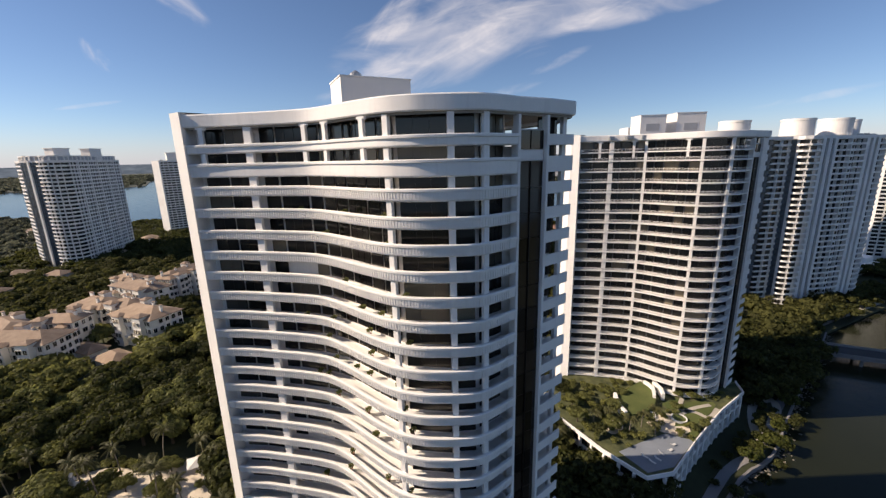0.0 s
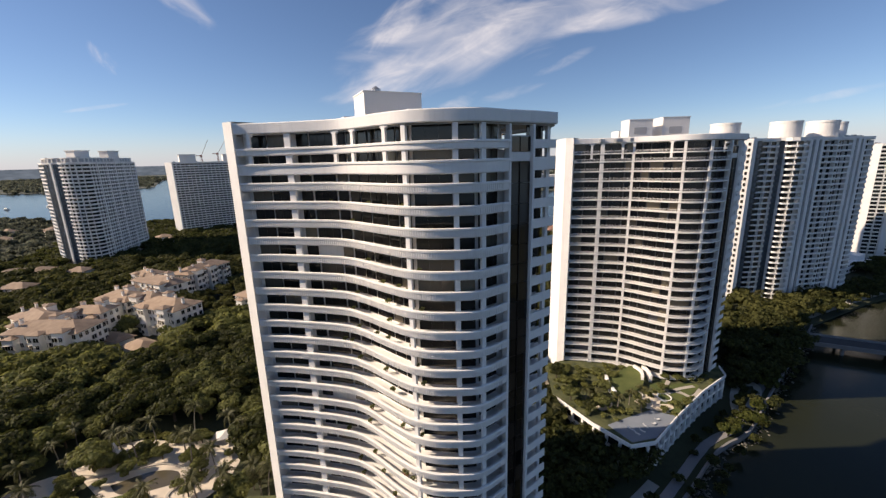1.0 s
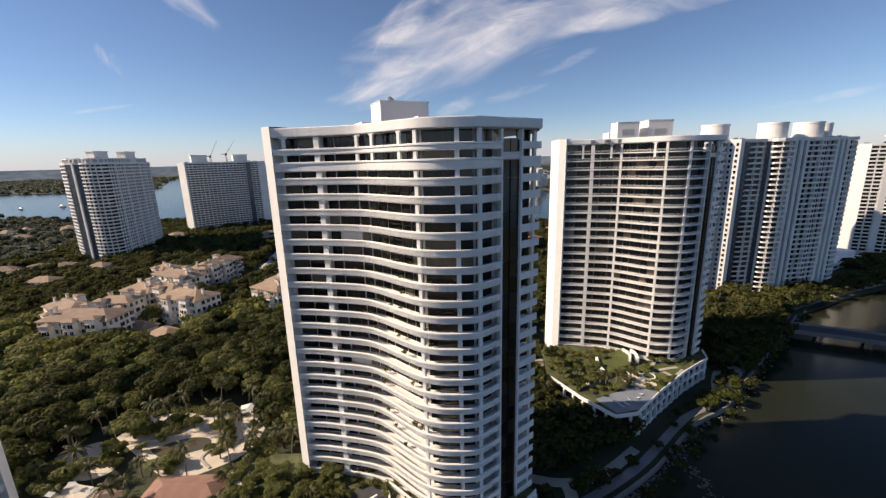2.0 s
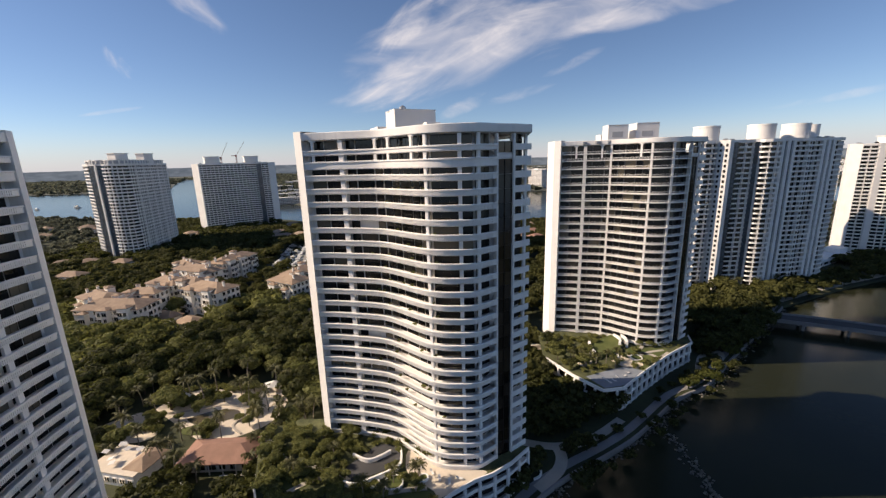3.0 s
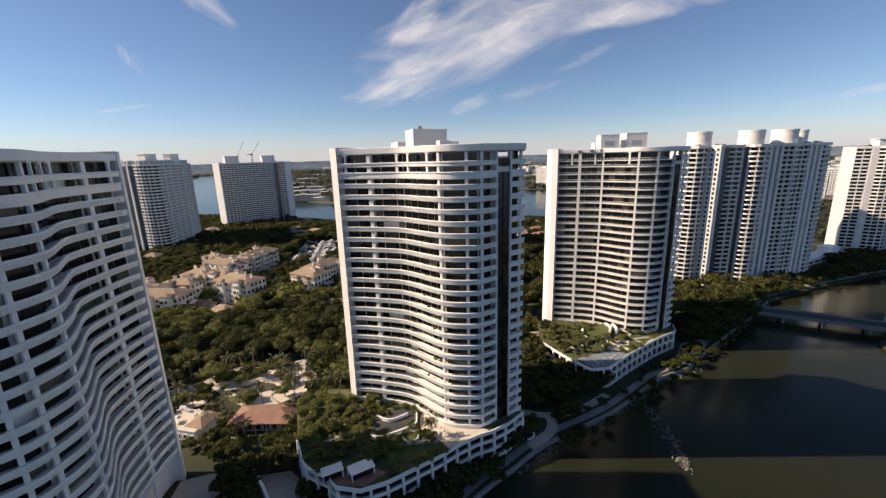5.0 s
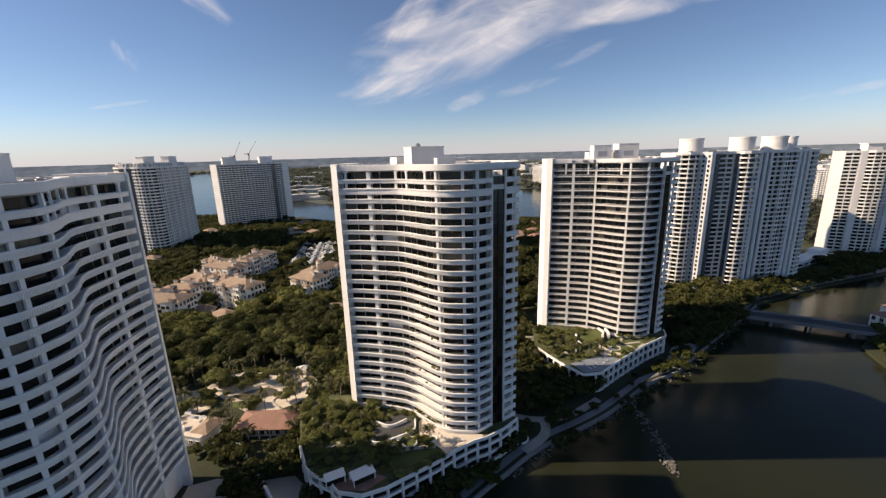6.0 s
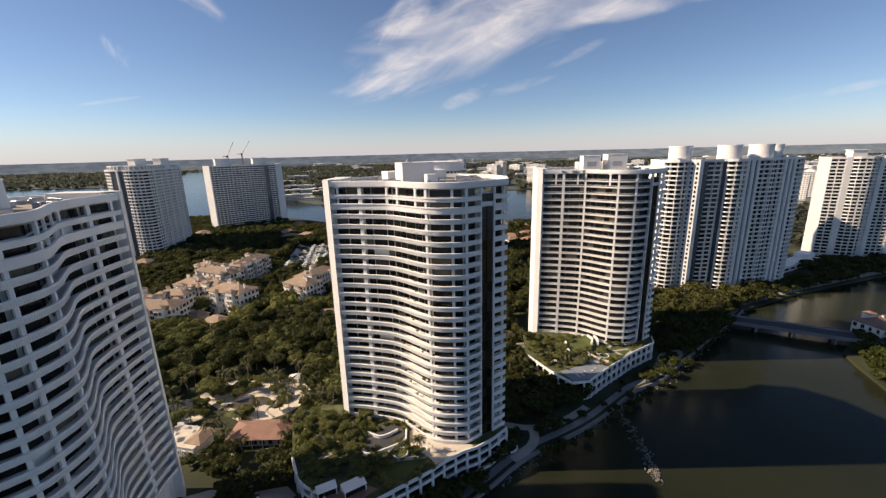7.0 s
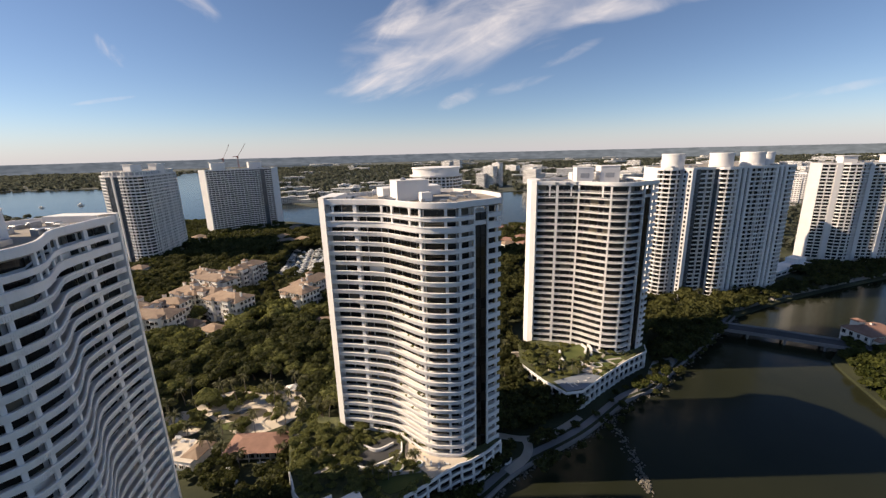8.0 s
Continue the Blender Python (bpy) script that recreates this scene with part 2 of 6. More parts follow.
for m_ in (LEAF, LEAF3, LEAF4, LEAF2, MANGROVE, FROND, FARTREE):
    let_light_through(m_)


# ---- building helpers ----
def mesh(name, verts, faces, material, smooth=False):
    me = bpy.data.meshes.new(name)
    me.from_pydata([tuple(v) for v in verts], [], [tuple(f) for f in faces])
    me.materials.append(material)
    if smooth:
        me.shade_smooth()
    me.update()
    return me


def piece(name, me, parent=None, label="", m=None):
    ob = new(name, me)
    if parent is not None:
        ob.parent = parent
    if m is not None:
        ob.matrix_basis = m
    if label:
        ob["label"] = label
    return ob


def part(name, bm, material, parent=None, label="", m=None, smooth=False):
    me = bpy.data.meshes.new(name)
    bm.normal_update()
    bm.to_mesh(me)
    bm.free()
    me.materials.append(material)
    if smooth:
        me.shade_smooth()
    return piece(name, me, parent, label, m)


def box_into(bm, x0, y0, z0, x1, y1, z1, bevel=0.0, m=None):
    r = bmesh.ops.create_cube(bm, size=1.0)
    vs = r["verts"]
    mm = Matrix.Translation(((x0 + x1) / 2, (y0 + y1) / 2, (z0 + z1) / 2)) @ Matrix.Diagonal((x1 - x0, y1 - y0, z1 - z0, 1))
    bmesh.ops.transform(bm, matrix=(m or Matrix()) @ mm, verts=vs)
    if bevel:
        es = list({e for v in vs for e in v.link_edges})
        bmesh.ops.bevel(bm, geom=es, offset=bevel, segments=1, affect="EDGES")


def box(x0, y0, z0, x1, y1, z1, bevel=0.0, m=None):
    bm = bmesh.new()
    box_into(bm, x0, y0, z0, x1, y1, z1, bevel, m)
    return bm


def tube_into(bm, r0, r1, z0, z1, seg=12, m=None, cap=True):
    r = bmesh.ops.create_cone(bm, cap_ends=cap, segments=seg, radius1=r0, radius2=r1, depth=z1 - z0)
    bmesh.ops.transform(bm, matrix=(m or Matrix()) @ Matrix.Translation((0, 0, (z0 + z1) / 2)), verts=r["verts"])


def tube(r0, r1, z0, z1, seg=12, m=None):
    bm = bmesh.new()
    tube_into(bm, r0, r1, z0, z1, seg, m)
    return bm


def thing(name, label, category, m=None, group="", kind=""):
    ob = new(name)
    ob.empty_display_size = 0.5
    if m is not None:
        ob.matrix_basis = m
    return tagged(ob, label, category, group, kind)


def smooth_line(pts, sub=4):
    """Catmull-Rom through the points."""
    p = [Vector((*q, 0)) for q in pts]
    out = []
    for i in range(len(p) - 1):
        a, b, c, d = p[max(i - 1, 0)], p[i], p[i + 1], p[min(i + 2, len(p) - 1)]
        for k in range(sub):
            t = k / sub
            q = 0.5 * ((2 * b) + (c - a) * t + (2 * a - 5 * b + 4 * c - d) * t * t + (3 * b - a - 3 * c + d) * t ** 3)
            out.append((q.x, q.y))
    out.append(tuple(pts[-1]))
    return out


def offsets(pts, closed):
    """Unit outward normals (to the right of the way) with mitre."""
    n, out = len(pts), []
    for i in range(n):
        a = pts[i - 1] if (closed or i) else pts[0]
        b = pts[i]
        c = pts[(i + 1) % n] if (closed or i < n - 1) else pts[-1]
        d1, d2 = Vector((b[0] - a[0], b[1] - a[1])), Vector((c[0] - b[0], c[1] - b[1]))
        if d1.length < 1e-6:
            d1 = d2
        if d2.length < 1e-6:
            d2 = d1
        d1.normalize(), d2.normalize()
        n1, n2 = Vector((d1.y, -d1.x)), Vector((d2.y, -d2.x))
        s = n1 + n2
        s = s / max(0.6, s.length_squared / 2) if s.length > 1e-3 else n1
        out.append(s)
    return out


def sweep(pts, section, closed=True, caps=True):
    """The closed section (offset outward, z) swept along pts."""
    nor, n, k = offsets(pts, closed), len(pts), len(section)
    verts = [(p[0] + o * q.x, p[1] + o * q.y, z) for p, q in zip(pts, nor) for o, z in section]
    faces = []
    for i in range(n if closed else n - 1):
        j = (i + 1) % n
        for s in range(k):
            t = (s + 1) % k
            faces.append((i * k + s, j * k + s, j * k + t, i * k + t))
    if not closed and caps:
        faces.append(tuple(range(k))[::-1])
        faces.append(tuple((n - 1) * k + s for s in range(k)))
    return verts, faces


def plate(pts, z0, z1):
    """A flat slab of any outline, counter-clockwise."""
    bm = bmesh.new()
    lo = [bm.verts.new((x, y, z0)) for x, y in pts]
    hi = [bm.verts.new((x, y, z1)) for x, y in pts]
    for i in range(len(pts)):
        j = (i + 1) % len(pts)
        bm.faces.new((lo[i], lo[j], hi[j], hi[i]))
    top = bm.faces.new(hi)
    bmesh.ops.triangulate(bm, faces=[top])
    return bm


def inside(x, y, poly):
    hit = False
    for i in range(len(poly)):
        (xa, ya), (xb, yb) = poly[i - 1], poly[i]
        if (ya > y) != (yb > y) and x < (xb - xa) * (y - ya) / (yb - ya) + xa:
            hit = not hit
    return hit


def along(pts):
    """Cumulated lengths and a lookup: place and way at a length."""
    ls = [0.0]
    for a, b in zip(pts, pts[1:]):
        ls.append(ls[-1] + math.hypot(b[0] - a[0], b[1] - a[1]))

    def at(s):
        s = min(max(s, 0.0), ls[-1] - 1e-6)
        i = max(k for k in range(len(ls) - 1) if ls[k] <= s)
        f = (s - ls[i]) / max(ls[i + 1] - ls[i], 1e-9)
        a, b = pts[i], pts[i + 1]
        d = Vector((b[0] - a[0], b[1] - a[1])).normalized()
        return (a[0] + (b[0] - a[0]) * f, a[1] + (b[1] - a[1]) * f), d

    return ls[-1], at


# ---- water, land, distance ----
WATER_Z, G = -1.2, 0.0


def disc(name, radius, z, material, rings):
    verts, faces, seg = [(0, 0, z)], [], 96
    for r in rings:
        verts += [(r * math.cos(2 * math.pi * i / seg), r * math.sin(2 * math.pi * i / seg), z) for i in range(seg)]
    faces += [(0, 1 + i, 1 + (i + 1) % seg) for i in range(seg)]
    for k in range(len(rings) - 1):
        a, b = 1 + k * seg, 1 + (k + 1) * seg
        faces += [(a + i, b + i, b + (i + 1) % seg, a + (i + 1) % seg) for i in range(seg)]
    return new(name, mesh(name, verts, faces, material))


tagged(disc("water", 4850, WATER_Z, WATER, (300, 900, 2000, 4850)), "dark green-brown channel and bay water with faint ripples", "water", kind="structure")

SHORE = [(-62, -400), (-60, -150), (-50, -60), (-34, -16), (-12, 14), (4, 32), (13, 40), (21, 47.5), (31.5, 55), (43.7, 62), (57, 71), (79, 89.5),
         (95, 98), (117, 117.5), (140, 137), (158, 152), (185, 176), (240, 203), (277, 218), (357, 248), (600, 330), (1500, 600)]
MAIN = SHORE + [(1500, 830), (600, 640), (300, 530), (180, 500), (60, 492), (-60, 520), (-190, 530), (-270, 585), (-420, 610), (-470, 585), (-560, 620),
                (-700, 640), (-925, 712), (-1500, 760), (-2400, 700), (-2400, -400)]
RIGHT = [(183, -100), (180, 40), (183, 83), (191, 108), (196, 121), (212, 133), (240, 146), (300, 160), (420, 190), (800, 280), (1600, 500), (1600, -100)]
NORTH = [(-292, 770), (-200, 742), (-60, 880), (60, 985), (250, 1010), (500, 960), (900, 1000), (4600, 1000), (3300, 3400), (0, 4700), (-1200, 4500), (-1750, 2700),
         (-1350, 2150), (-950, 1600), (-640, 1200), (-430, 900)]
WEST = [(-1260, 1460), (-1400, 1430), (-1730, 1412), (-2400, 1500), (-4000, 1480), (-4500, 1500), (-3300, 3400), (-2000, 4300), (-1900, 2700), (-1600, 2200), (-1230, 1650)]
for nm, poly, material, text in (("ground", MAIN, LAND, "dark green island ground with soil and grass under trees"),
                                 ("ground_right_bank", RIGHT, LAND, "low green bank across the channel"),
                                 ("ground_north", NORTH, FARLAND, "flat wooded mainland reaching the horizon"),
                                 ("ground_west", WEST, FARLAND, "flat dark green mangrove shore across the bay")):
    tagged(part(nm, plate(poly, -2.5, G), material), text, "ground", kind="structure")

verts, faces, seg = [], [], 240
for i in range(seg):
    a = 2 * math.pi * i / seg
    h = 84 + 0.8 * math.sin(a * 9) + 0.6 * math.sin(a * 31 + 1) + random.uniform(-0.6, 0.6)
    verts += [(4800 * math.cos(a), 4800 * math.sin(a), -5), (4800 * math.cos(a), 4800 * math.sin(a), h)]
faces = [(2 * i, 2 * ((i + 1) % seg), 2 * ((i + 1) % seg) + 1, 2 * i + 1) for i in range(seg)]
tagged(new("backdrop", mesh("backdrop", verts, faces, BACK)), "wooded horizon far away, glowing blue-grey with painted haze", "horizon", kind="structure")


# ---- towers ----
def framed(name, lights, border, glass, rim, depth=-0.35):
    """A unit window facing -y in one piece: a rim with its lights sunk into it."""
    bm = bmesh.new()
    xs = [-0.5 + k / lights for k in range(lights + 1)]
    lo, hi = [bm.verts.new((x, -0.5, -0.5)) for x in xs], [bm.verts.new((x, -0.5, 0.5)) for x in xs]
    fronts = [bm.faces.new((lo[k], lo[k + 1], hi[k + 1], hi[k])) for k in range(lights)]
    for f in fronts:
        f.material_index = 1
    r = bmesh.ops.inset_individual(bm, faces=fronts, thickness=border / lights, depth=0.0)
    bmesh.ops.translate(bm, vec=(0, -depth, 0), verts=list({v for f in fronts for v in f.verts}))
    for f in fronts:
        f.material_index = 0
    for f in r["faces"]:
        f.material_index = 1
    rim_edges = [e for e in bm.edges if e.is_boundary]
    out = bmesh.ops.extrude_edge_only(bm, edges=rim_edges)
    bmesh.ops.translate(bm, vec=(0, 1.0, 0), verts=[g for g in out["geom"] if isinstance(g, bmesh.types.BMVert)])
    for g in out["geom"]:
        if isinstance(g, bmesh.types.BMFace):
            g.material_index = 1
    bmesh.ops.recalc_face_normals(bm, faces=bm.faces)
    if fronts[0].normal.y > 0:
        bmesh.ops.reverse_faces(bm, faces=bm.faces)
    me = bpy.data.meshes.new(name)
    bm.normal_update()
    bm.to_mesh(me)
    bm.free()
    me.materials.append(glass)
    me.materials.append(rim)
    return me


def pane_mesh(glass, lights):
    return framed("pane", lights, 0.035 * lights, glass, FRAME)


PANES = {(g, k): pane_mesh(mm, k) for g, mm in (("dark", GLASS), ("curtain", CURTAIN), ("bronze", BRONZE)) for k in (1, 2, 3)}
FRONT = [(1.6, 0.3), (7, -0.1), (12, -0.9), (17, -1.8), (21, -3.0), (24.5, -5.3), (28, -8.2), (31, -10.5), (33.2, -11.9), (35.4, -12.7), (38, -13.1), (43, -12.9),
         (45.5, -11.9), (49.2, -8.8)]
STRIP = [(53.4, -6.2), (57.6, -2.7)]
REAR = [(58.4, 9), (53, 21), (42, 30), (28, 32), (13, 26), (0.5, 15)]
BAYS = [(4.2, 0.25), (5.4, 1.3), (2.6, 0.35), (5.2, 0.4), (2.4, 0.5), (2.6, 0.35), (2.6, 0.4), (4.6, 0.35), (2.6, 0.35), (2.8, 0.9), (6.8, 0.9), (2.8, 0.8), (4.6, 0.1)]


def place_on(at, s, off, z):
    (x, y), d = at(s)
    return Matrix(((d.x, -d.y, 0, x + d.y * off), (d.y, d.x, 0, y - d.x * off), (0, 0, 1, z), (0, 0, 0, 1)))


def joined_boxes(items):
    """Many upright boxes in one mesh: matrix, size."""
    verts, faces = [], []
    for m, (sx_, sy_, sz_) in items:
        b = len(verts)
        for x, y, z in ((-1, -1, -1), (1, -1, -1), (1, 1, -1), (-1, 1, -1), (-1, -1, 1), (1, -1, 1), (1, 1, 1), (-1, 1, 1)):
            verts.append(m @ Vector((x * sx_ / 2, y * sy_ / 2, z * sz_ / 2)))
        faces += [(b, b + 3, b + 2, b + 1), (b + 4, b + 5, b + 6, b + 7), (b, b + 1, b + 5, b + 4), (b + 1, b + 2, b + 6, b + 5), (b + 2, b + 3, b + 7, b + 6), (b + 3, b, b + 4, b + 7)]
    return verts, faces


INFO = {}


def wave_tower(name, label, m, mirror=False, rail=False, base=9.5, seed=1, group=""):
    """A curved apartment tower: end wall, wavy balcony front, rounded nose, glazed slot, corner strip, roof plant."""
    rng = random.Random(seed)
    t = thing(name, label, "apartment tower", m, group)
    sgn = -1 if mirror else 1
    fl = lambda pts: [(-x, y) for x, y in reversed(pts)] if mirror else list(pts)
    front = fl(smooth_line(FRONT, 6))
    strip = fl(STRIP)
    rear = fl(REAR)
    ring = rear + strip + front if mirror else front + strip + rear
    nor = offsets(ring, True)
    shrink = lambda d: [(p[0] - q.x * d, p[1] - q.y * d) for p, q in zip(ring, nor)]
    WH = WHITE
    # the railed tower's core takes its recess shade as colour
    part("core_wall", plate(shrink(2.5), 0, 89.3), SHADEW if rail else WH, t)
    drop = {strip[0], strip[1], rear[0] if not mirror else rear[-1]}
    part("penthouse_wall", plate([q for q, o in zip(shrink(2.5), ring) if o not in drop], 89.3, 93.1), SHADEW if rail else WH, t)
    part("roof_deck", plate(shrink(0.3), 92.9, 93.7), GRAVEL, t, "grey gravelled flat roof")
    v, f = sweep(ring, [(0, 93.2), (0.12, 93.35), (0.12, 94.9), (0.0, 95.05), (-0.4, 95.05), (-0.4, 93.2)])
    piece("parapet", mesh("parapet", v, f, WH), t, "broad white roof parapet")
    e = fl([(-0.9, 1.3), (1.5, -0.15), (1.8, 2.6), (3.9, 2.7), (4.4, 16.5), (-1.2, 16.5)])
    bm = plate(e, 0, 95.4)
    bmesh.ops.recalc_face_normals(bm, faces=bm.faces)
    part("end_wall", bm, WH, t, "blank white end wall")
    # floor bands
    floors = 25
    pitch = 3.33
    tops = [88.0 - pitch * k for k in range(floors)]
    tops = [z for z in tops if z > base + 1.5]
    length, at = along(front)
    nf = offsets(front, False)
    glaze = [(p[0] - q.x * 2.25, p[1] - q.y * 2.25) for p, q in zip(front, nf)]
    glen, gat = along(glaze)
    bays, s = [], 0.9
    for w, gap in BAYS:
        bays.append((s, w))
        s += w + gap
    k = (glen - 0.3) / s
    bays = [(a * k, w * k) for a, w in bays]
    if mirror:
        bays = [(glen - a - w, w) for a, w in bays]
    if rail:
        sec = lambda zt, h: [(0.0, zt - 1.24), (0.03, zt - 1.2), (0.03, zt - 0.87), (0.0, zt - 0.85), (-2.6, zt - 0.85), (-2.6, zt - 1.24)]
    else:
        sec = lambda zt, h: [(0.0, zt - h + 0.08), (0.06, zt - h + 0.2), (0.06, zt - 0.42), (0.26, zt - 0.36), (0.26, zt - 0.08), (0.18, zt), (-0.2, zt), (-0.2, zt - h + 0.35), (-2.6, zt - h + 0.35), (-2.6, zt - h), (-0.1, zt - h)]
    items = []
    for i, zt in enumerate([90.75] + tops):
        h = 1.35 if i == 0 else 2.05 if i == 1 else 1.55
        v, f = sweep(front, sec(zt, h), False)
        band = piece("balcony", mesh("balcony", v, f, WH), t)
        v, f = sweep(strip, [(0.05, zt - h), (0.05, zt), (-0.2, zt), (-0.2, zt - h + 0.3), (-2.6, zt - h + 0.3), (-2.6, zt - h)], False)
        piece("corner_balcony", mesh("corner_balcony", v, f, WH), t)
        if rail:
            rl = []
            n = int(length / 1.1)
            for j in range(n):
                rl.append((place_on(at, length * (j + 0.5) / n, -0.08, zt - 0.42), (0.07, 0.07, 0.8)))
                rl.append((place_on(at, length * (j + 0.5) / n, -0.08, zt - 0.3), (length / n, 0.05, 0.05)))
                rl.append((place_on(at, length * (j + 0.5) / n, -0.08, zt - 0.02), (length / n + 0.05, 0.12, 0.09)))
            v, f = joined_boxes(rl)
            piece("railing", mesh("railing", v, f, WH), band, "thin white metal railing")
        elif i >= 2:
            a0, a1 = 0.02, 0.98
            n = int(length * (a1 - a0) / 0.4)
            rl = [(place_on(at, length * (a0 + (a1 - a0) * j / n), 0.1, zt - 0.86), (0.17, 0.12, 0.92)) for j in range(n)]
            v, f = joined_boxes(rl)
            piece("picket", mesh("picket", v, f, WH), band, "white upright pickets on the balcony front")["kind"] = "stuff"
        # windows of this floor
        zc = zt + (0.6 if i > 1 else 0.95)
        hh = 2.5 if i > 1 else 2.4
        if i == 0:
            zc, hh = 91.9, 2.3
        for b, (a, w) in enumerate(bays):
            if rng.random() < 0.012:
                continue
            wj = w * rng.uniform(0.97, 1.0)
            mid = a + w / 2
            kind = "curtain" if rng.random() < 0.16 else "dark"
            mm = place_on(gat, mid, 0.0, zc)
            if i < 19:
                piece("pane", PANES[kind, 3 if w > 4 else 2 if w > 2.5 else 1], t, "", mm @ Matrix.Diagonal((wj, 0.16, hh, 1)))
            else:
                items.append((mm, (wj, 0.16, hh)))
        # corner strip opening
        (xa, ya), (xb, yb) = strip
        mm = place_on(along(strip)[1], along(strip)[0] * 0.5, -2.3, zc)
        piece("corner_window", PANES["dark", 2], t, "", mm @ Matrix.Diagonal((4.0, 0.16, hh, 1)))
    if items:
        v, f = joined_boxes(items)
        ob = piece("window", mesh("window", v, f, GLASS2), t, "dark windows of the lower storeys")
        ob["kind"] = "stuff"
    # piers between the bands
    for b in (1, 9, 10, 11) if not rail else (1, 4, 9, 10):
        (a0, w0), (a1, w1) = (bays[b], bays[b + 1])
        mid = (a0 + w0 + a1) / 2 if not mirror else (a1 + w1 + a0) / 2
        w = 1.25 if b == 1 else 0.8
        part("pier", box(-w / 2, -0.3, 0, w / 2, 0.3, 93.1, 0.05), WH, t, "", place_on(gat, mid, 1.75, 0))
    for u in (4.0, 20.5, 24.0, 30.0) if not rail else (8.0, 18.0, 30.0):
        p = min(range(len(front)), key=lambda i_: abs(front[i_][0] - sgn * u))
        s_ = sum(math.hypot(front[i_ + 1][0] - front[i_][0], front[i_ + 1][1] - front[i_][1]) for i_ in range(p))
        bm = box(-0.35, -0.22, 88.0, 0.35, 0.22, 93.3)
        box_into(bm, -0.9, -0.2, 92.7, 0.9, 0.2, 93.3, 0.2)
        part("penthouse_pier", bm, WH, t, "white pier with flared head", place_on(at, s_, -0.3, 0))
    part("corner_pier", box(-0.4, -0.3, 0, 0.4, 0.3, 93.1, 0.04), WH, t, "", place_on(along(strip)[1], along(strip)[0] - 0.6 if not mirror else 0.6, -1.3, 0))
    # glazed slot between front and corner strip
    slot = [front[0], strip[1]] if mirror else [front[-1], strip[0]]
    if mirror:
        slot = [strip[1], front[0]]
    sl, sat = along(slot)
    for e0 in (0.1, sl - 0.1):
        part("pilaster", box(-0.22, -0.45, 0, 0.22, 0.6, 93.0, 0.04), WH, t, "", place_on(sat, e0, -0.3, 0))
    part("slot_backing", box(0, 0, 0, sl, 0.3, 91.4), WH, t, "", place_on(sat, 0, -1.0, 0))
    part("slot_mullion", box(-0.07, -0.1, 10, 0.07, 0.2, 87.4), FRAME, t, "", place_on(sat, sl / 2, -0.42, 0))
    part("slot_beam", box(0.4, -0.1, 87.5, sl - 0.4, 0.5, 88.8), WH, t, "", place_on(sat, 0, -0.5, 0))
    for c in (0, 1):
        for k_ in range(26):
            z0 = 87.4 - pitch * (k_ + 1)
            if z0 < 1.0:
                break
            w = (sl - 0.7) / 2
            piece("slot_pane", PANES["bronze", 1], t, "", place_on(sat, 0.35 + w * (c + 0.5), -0.55, z0 + pitch / 2) @ Matrix.Diagonal((w - 0.1, 0.2, pitch - 0.06, 1)))
        piece("slot_pane", PANES["bronze", 1], t, "", place_on(sat, 0.35 + (sl - 0.7) / 2 * (c + 0.5), -0.55, 90.05) @ Matrix.Diagonal(((sl - 0.7) / 2 - 0.1, 0.2, 2.3, 1)))
    # roof plant
    for x, y, w, d, z1 in ((28.0, 8.0, 11.0, 7.5, 100.0), (34.0, 1.5, 3.6, 2.6, 96.6), (26, 21, 22, 8, 97.0)) if not rail else ((25.0, 7.0, 8.0, 8.0, 101.0), (37.0, 8.0, 9.0, 9.0, 101.5), (31, 17, 20, 8, 98.0)):
        rot = pose(sgn * x, y, 93.6, 0, 0, sgn * (28 if not rail else 0))
        plant_ = part("penthouse_box", box(-w / 2, -d / 2, 0, w / 2, d / 2, z1 - 93.6, 0.06), WH, t, "white rendered lift and plant housing", rot)
        if z1 > 99:
            part("coping", box(-w / 2 - 0.1, -d / 2 - 0.1, z1 - 93.6, w / 2 + 0.1, d / 2 + 0.1, z1 - 93.4), WH, plant_)
            if rail:
                part("louvre", box(-2.2, -d / 2 - 0.06, 2.6, 2.0, -d / 2 + 0.1, 4.8), GREYW, plant_, "grey louvred vent")
    for _ in range(34):
        x, y = sgn * rng.uniform(7, 50), rng.uniform(-4, 22)
        ux, uy = rng.uniform(0.5, 1.5), rng.uniform(0.4, 1.1)
        part("roof_unit", box(x - ux, y - uy, 93.6, x + ux, y + uy, 93.7 + rng.uniform(0.8, 1.5), 0.08), STEEL, t, "grey rooftop air-conditioning unit")
    bm = tube(0.9, 0.9, 0, 0.6, 14)
    tube_into(bm, 0.9, 0.15, 0.6, 1.1, 14)
    part("vent_cap", bm, STEEL, t, "grey domed roof vent", pose(sgn * 26.5, 5.0, 100.15))
    INFO[t.name] = (t, at, length, tops)
    return t


UNIT = framed("window", 2, 0.08, GLASS, FRAME, -0.2)


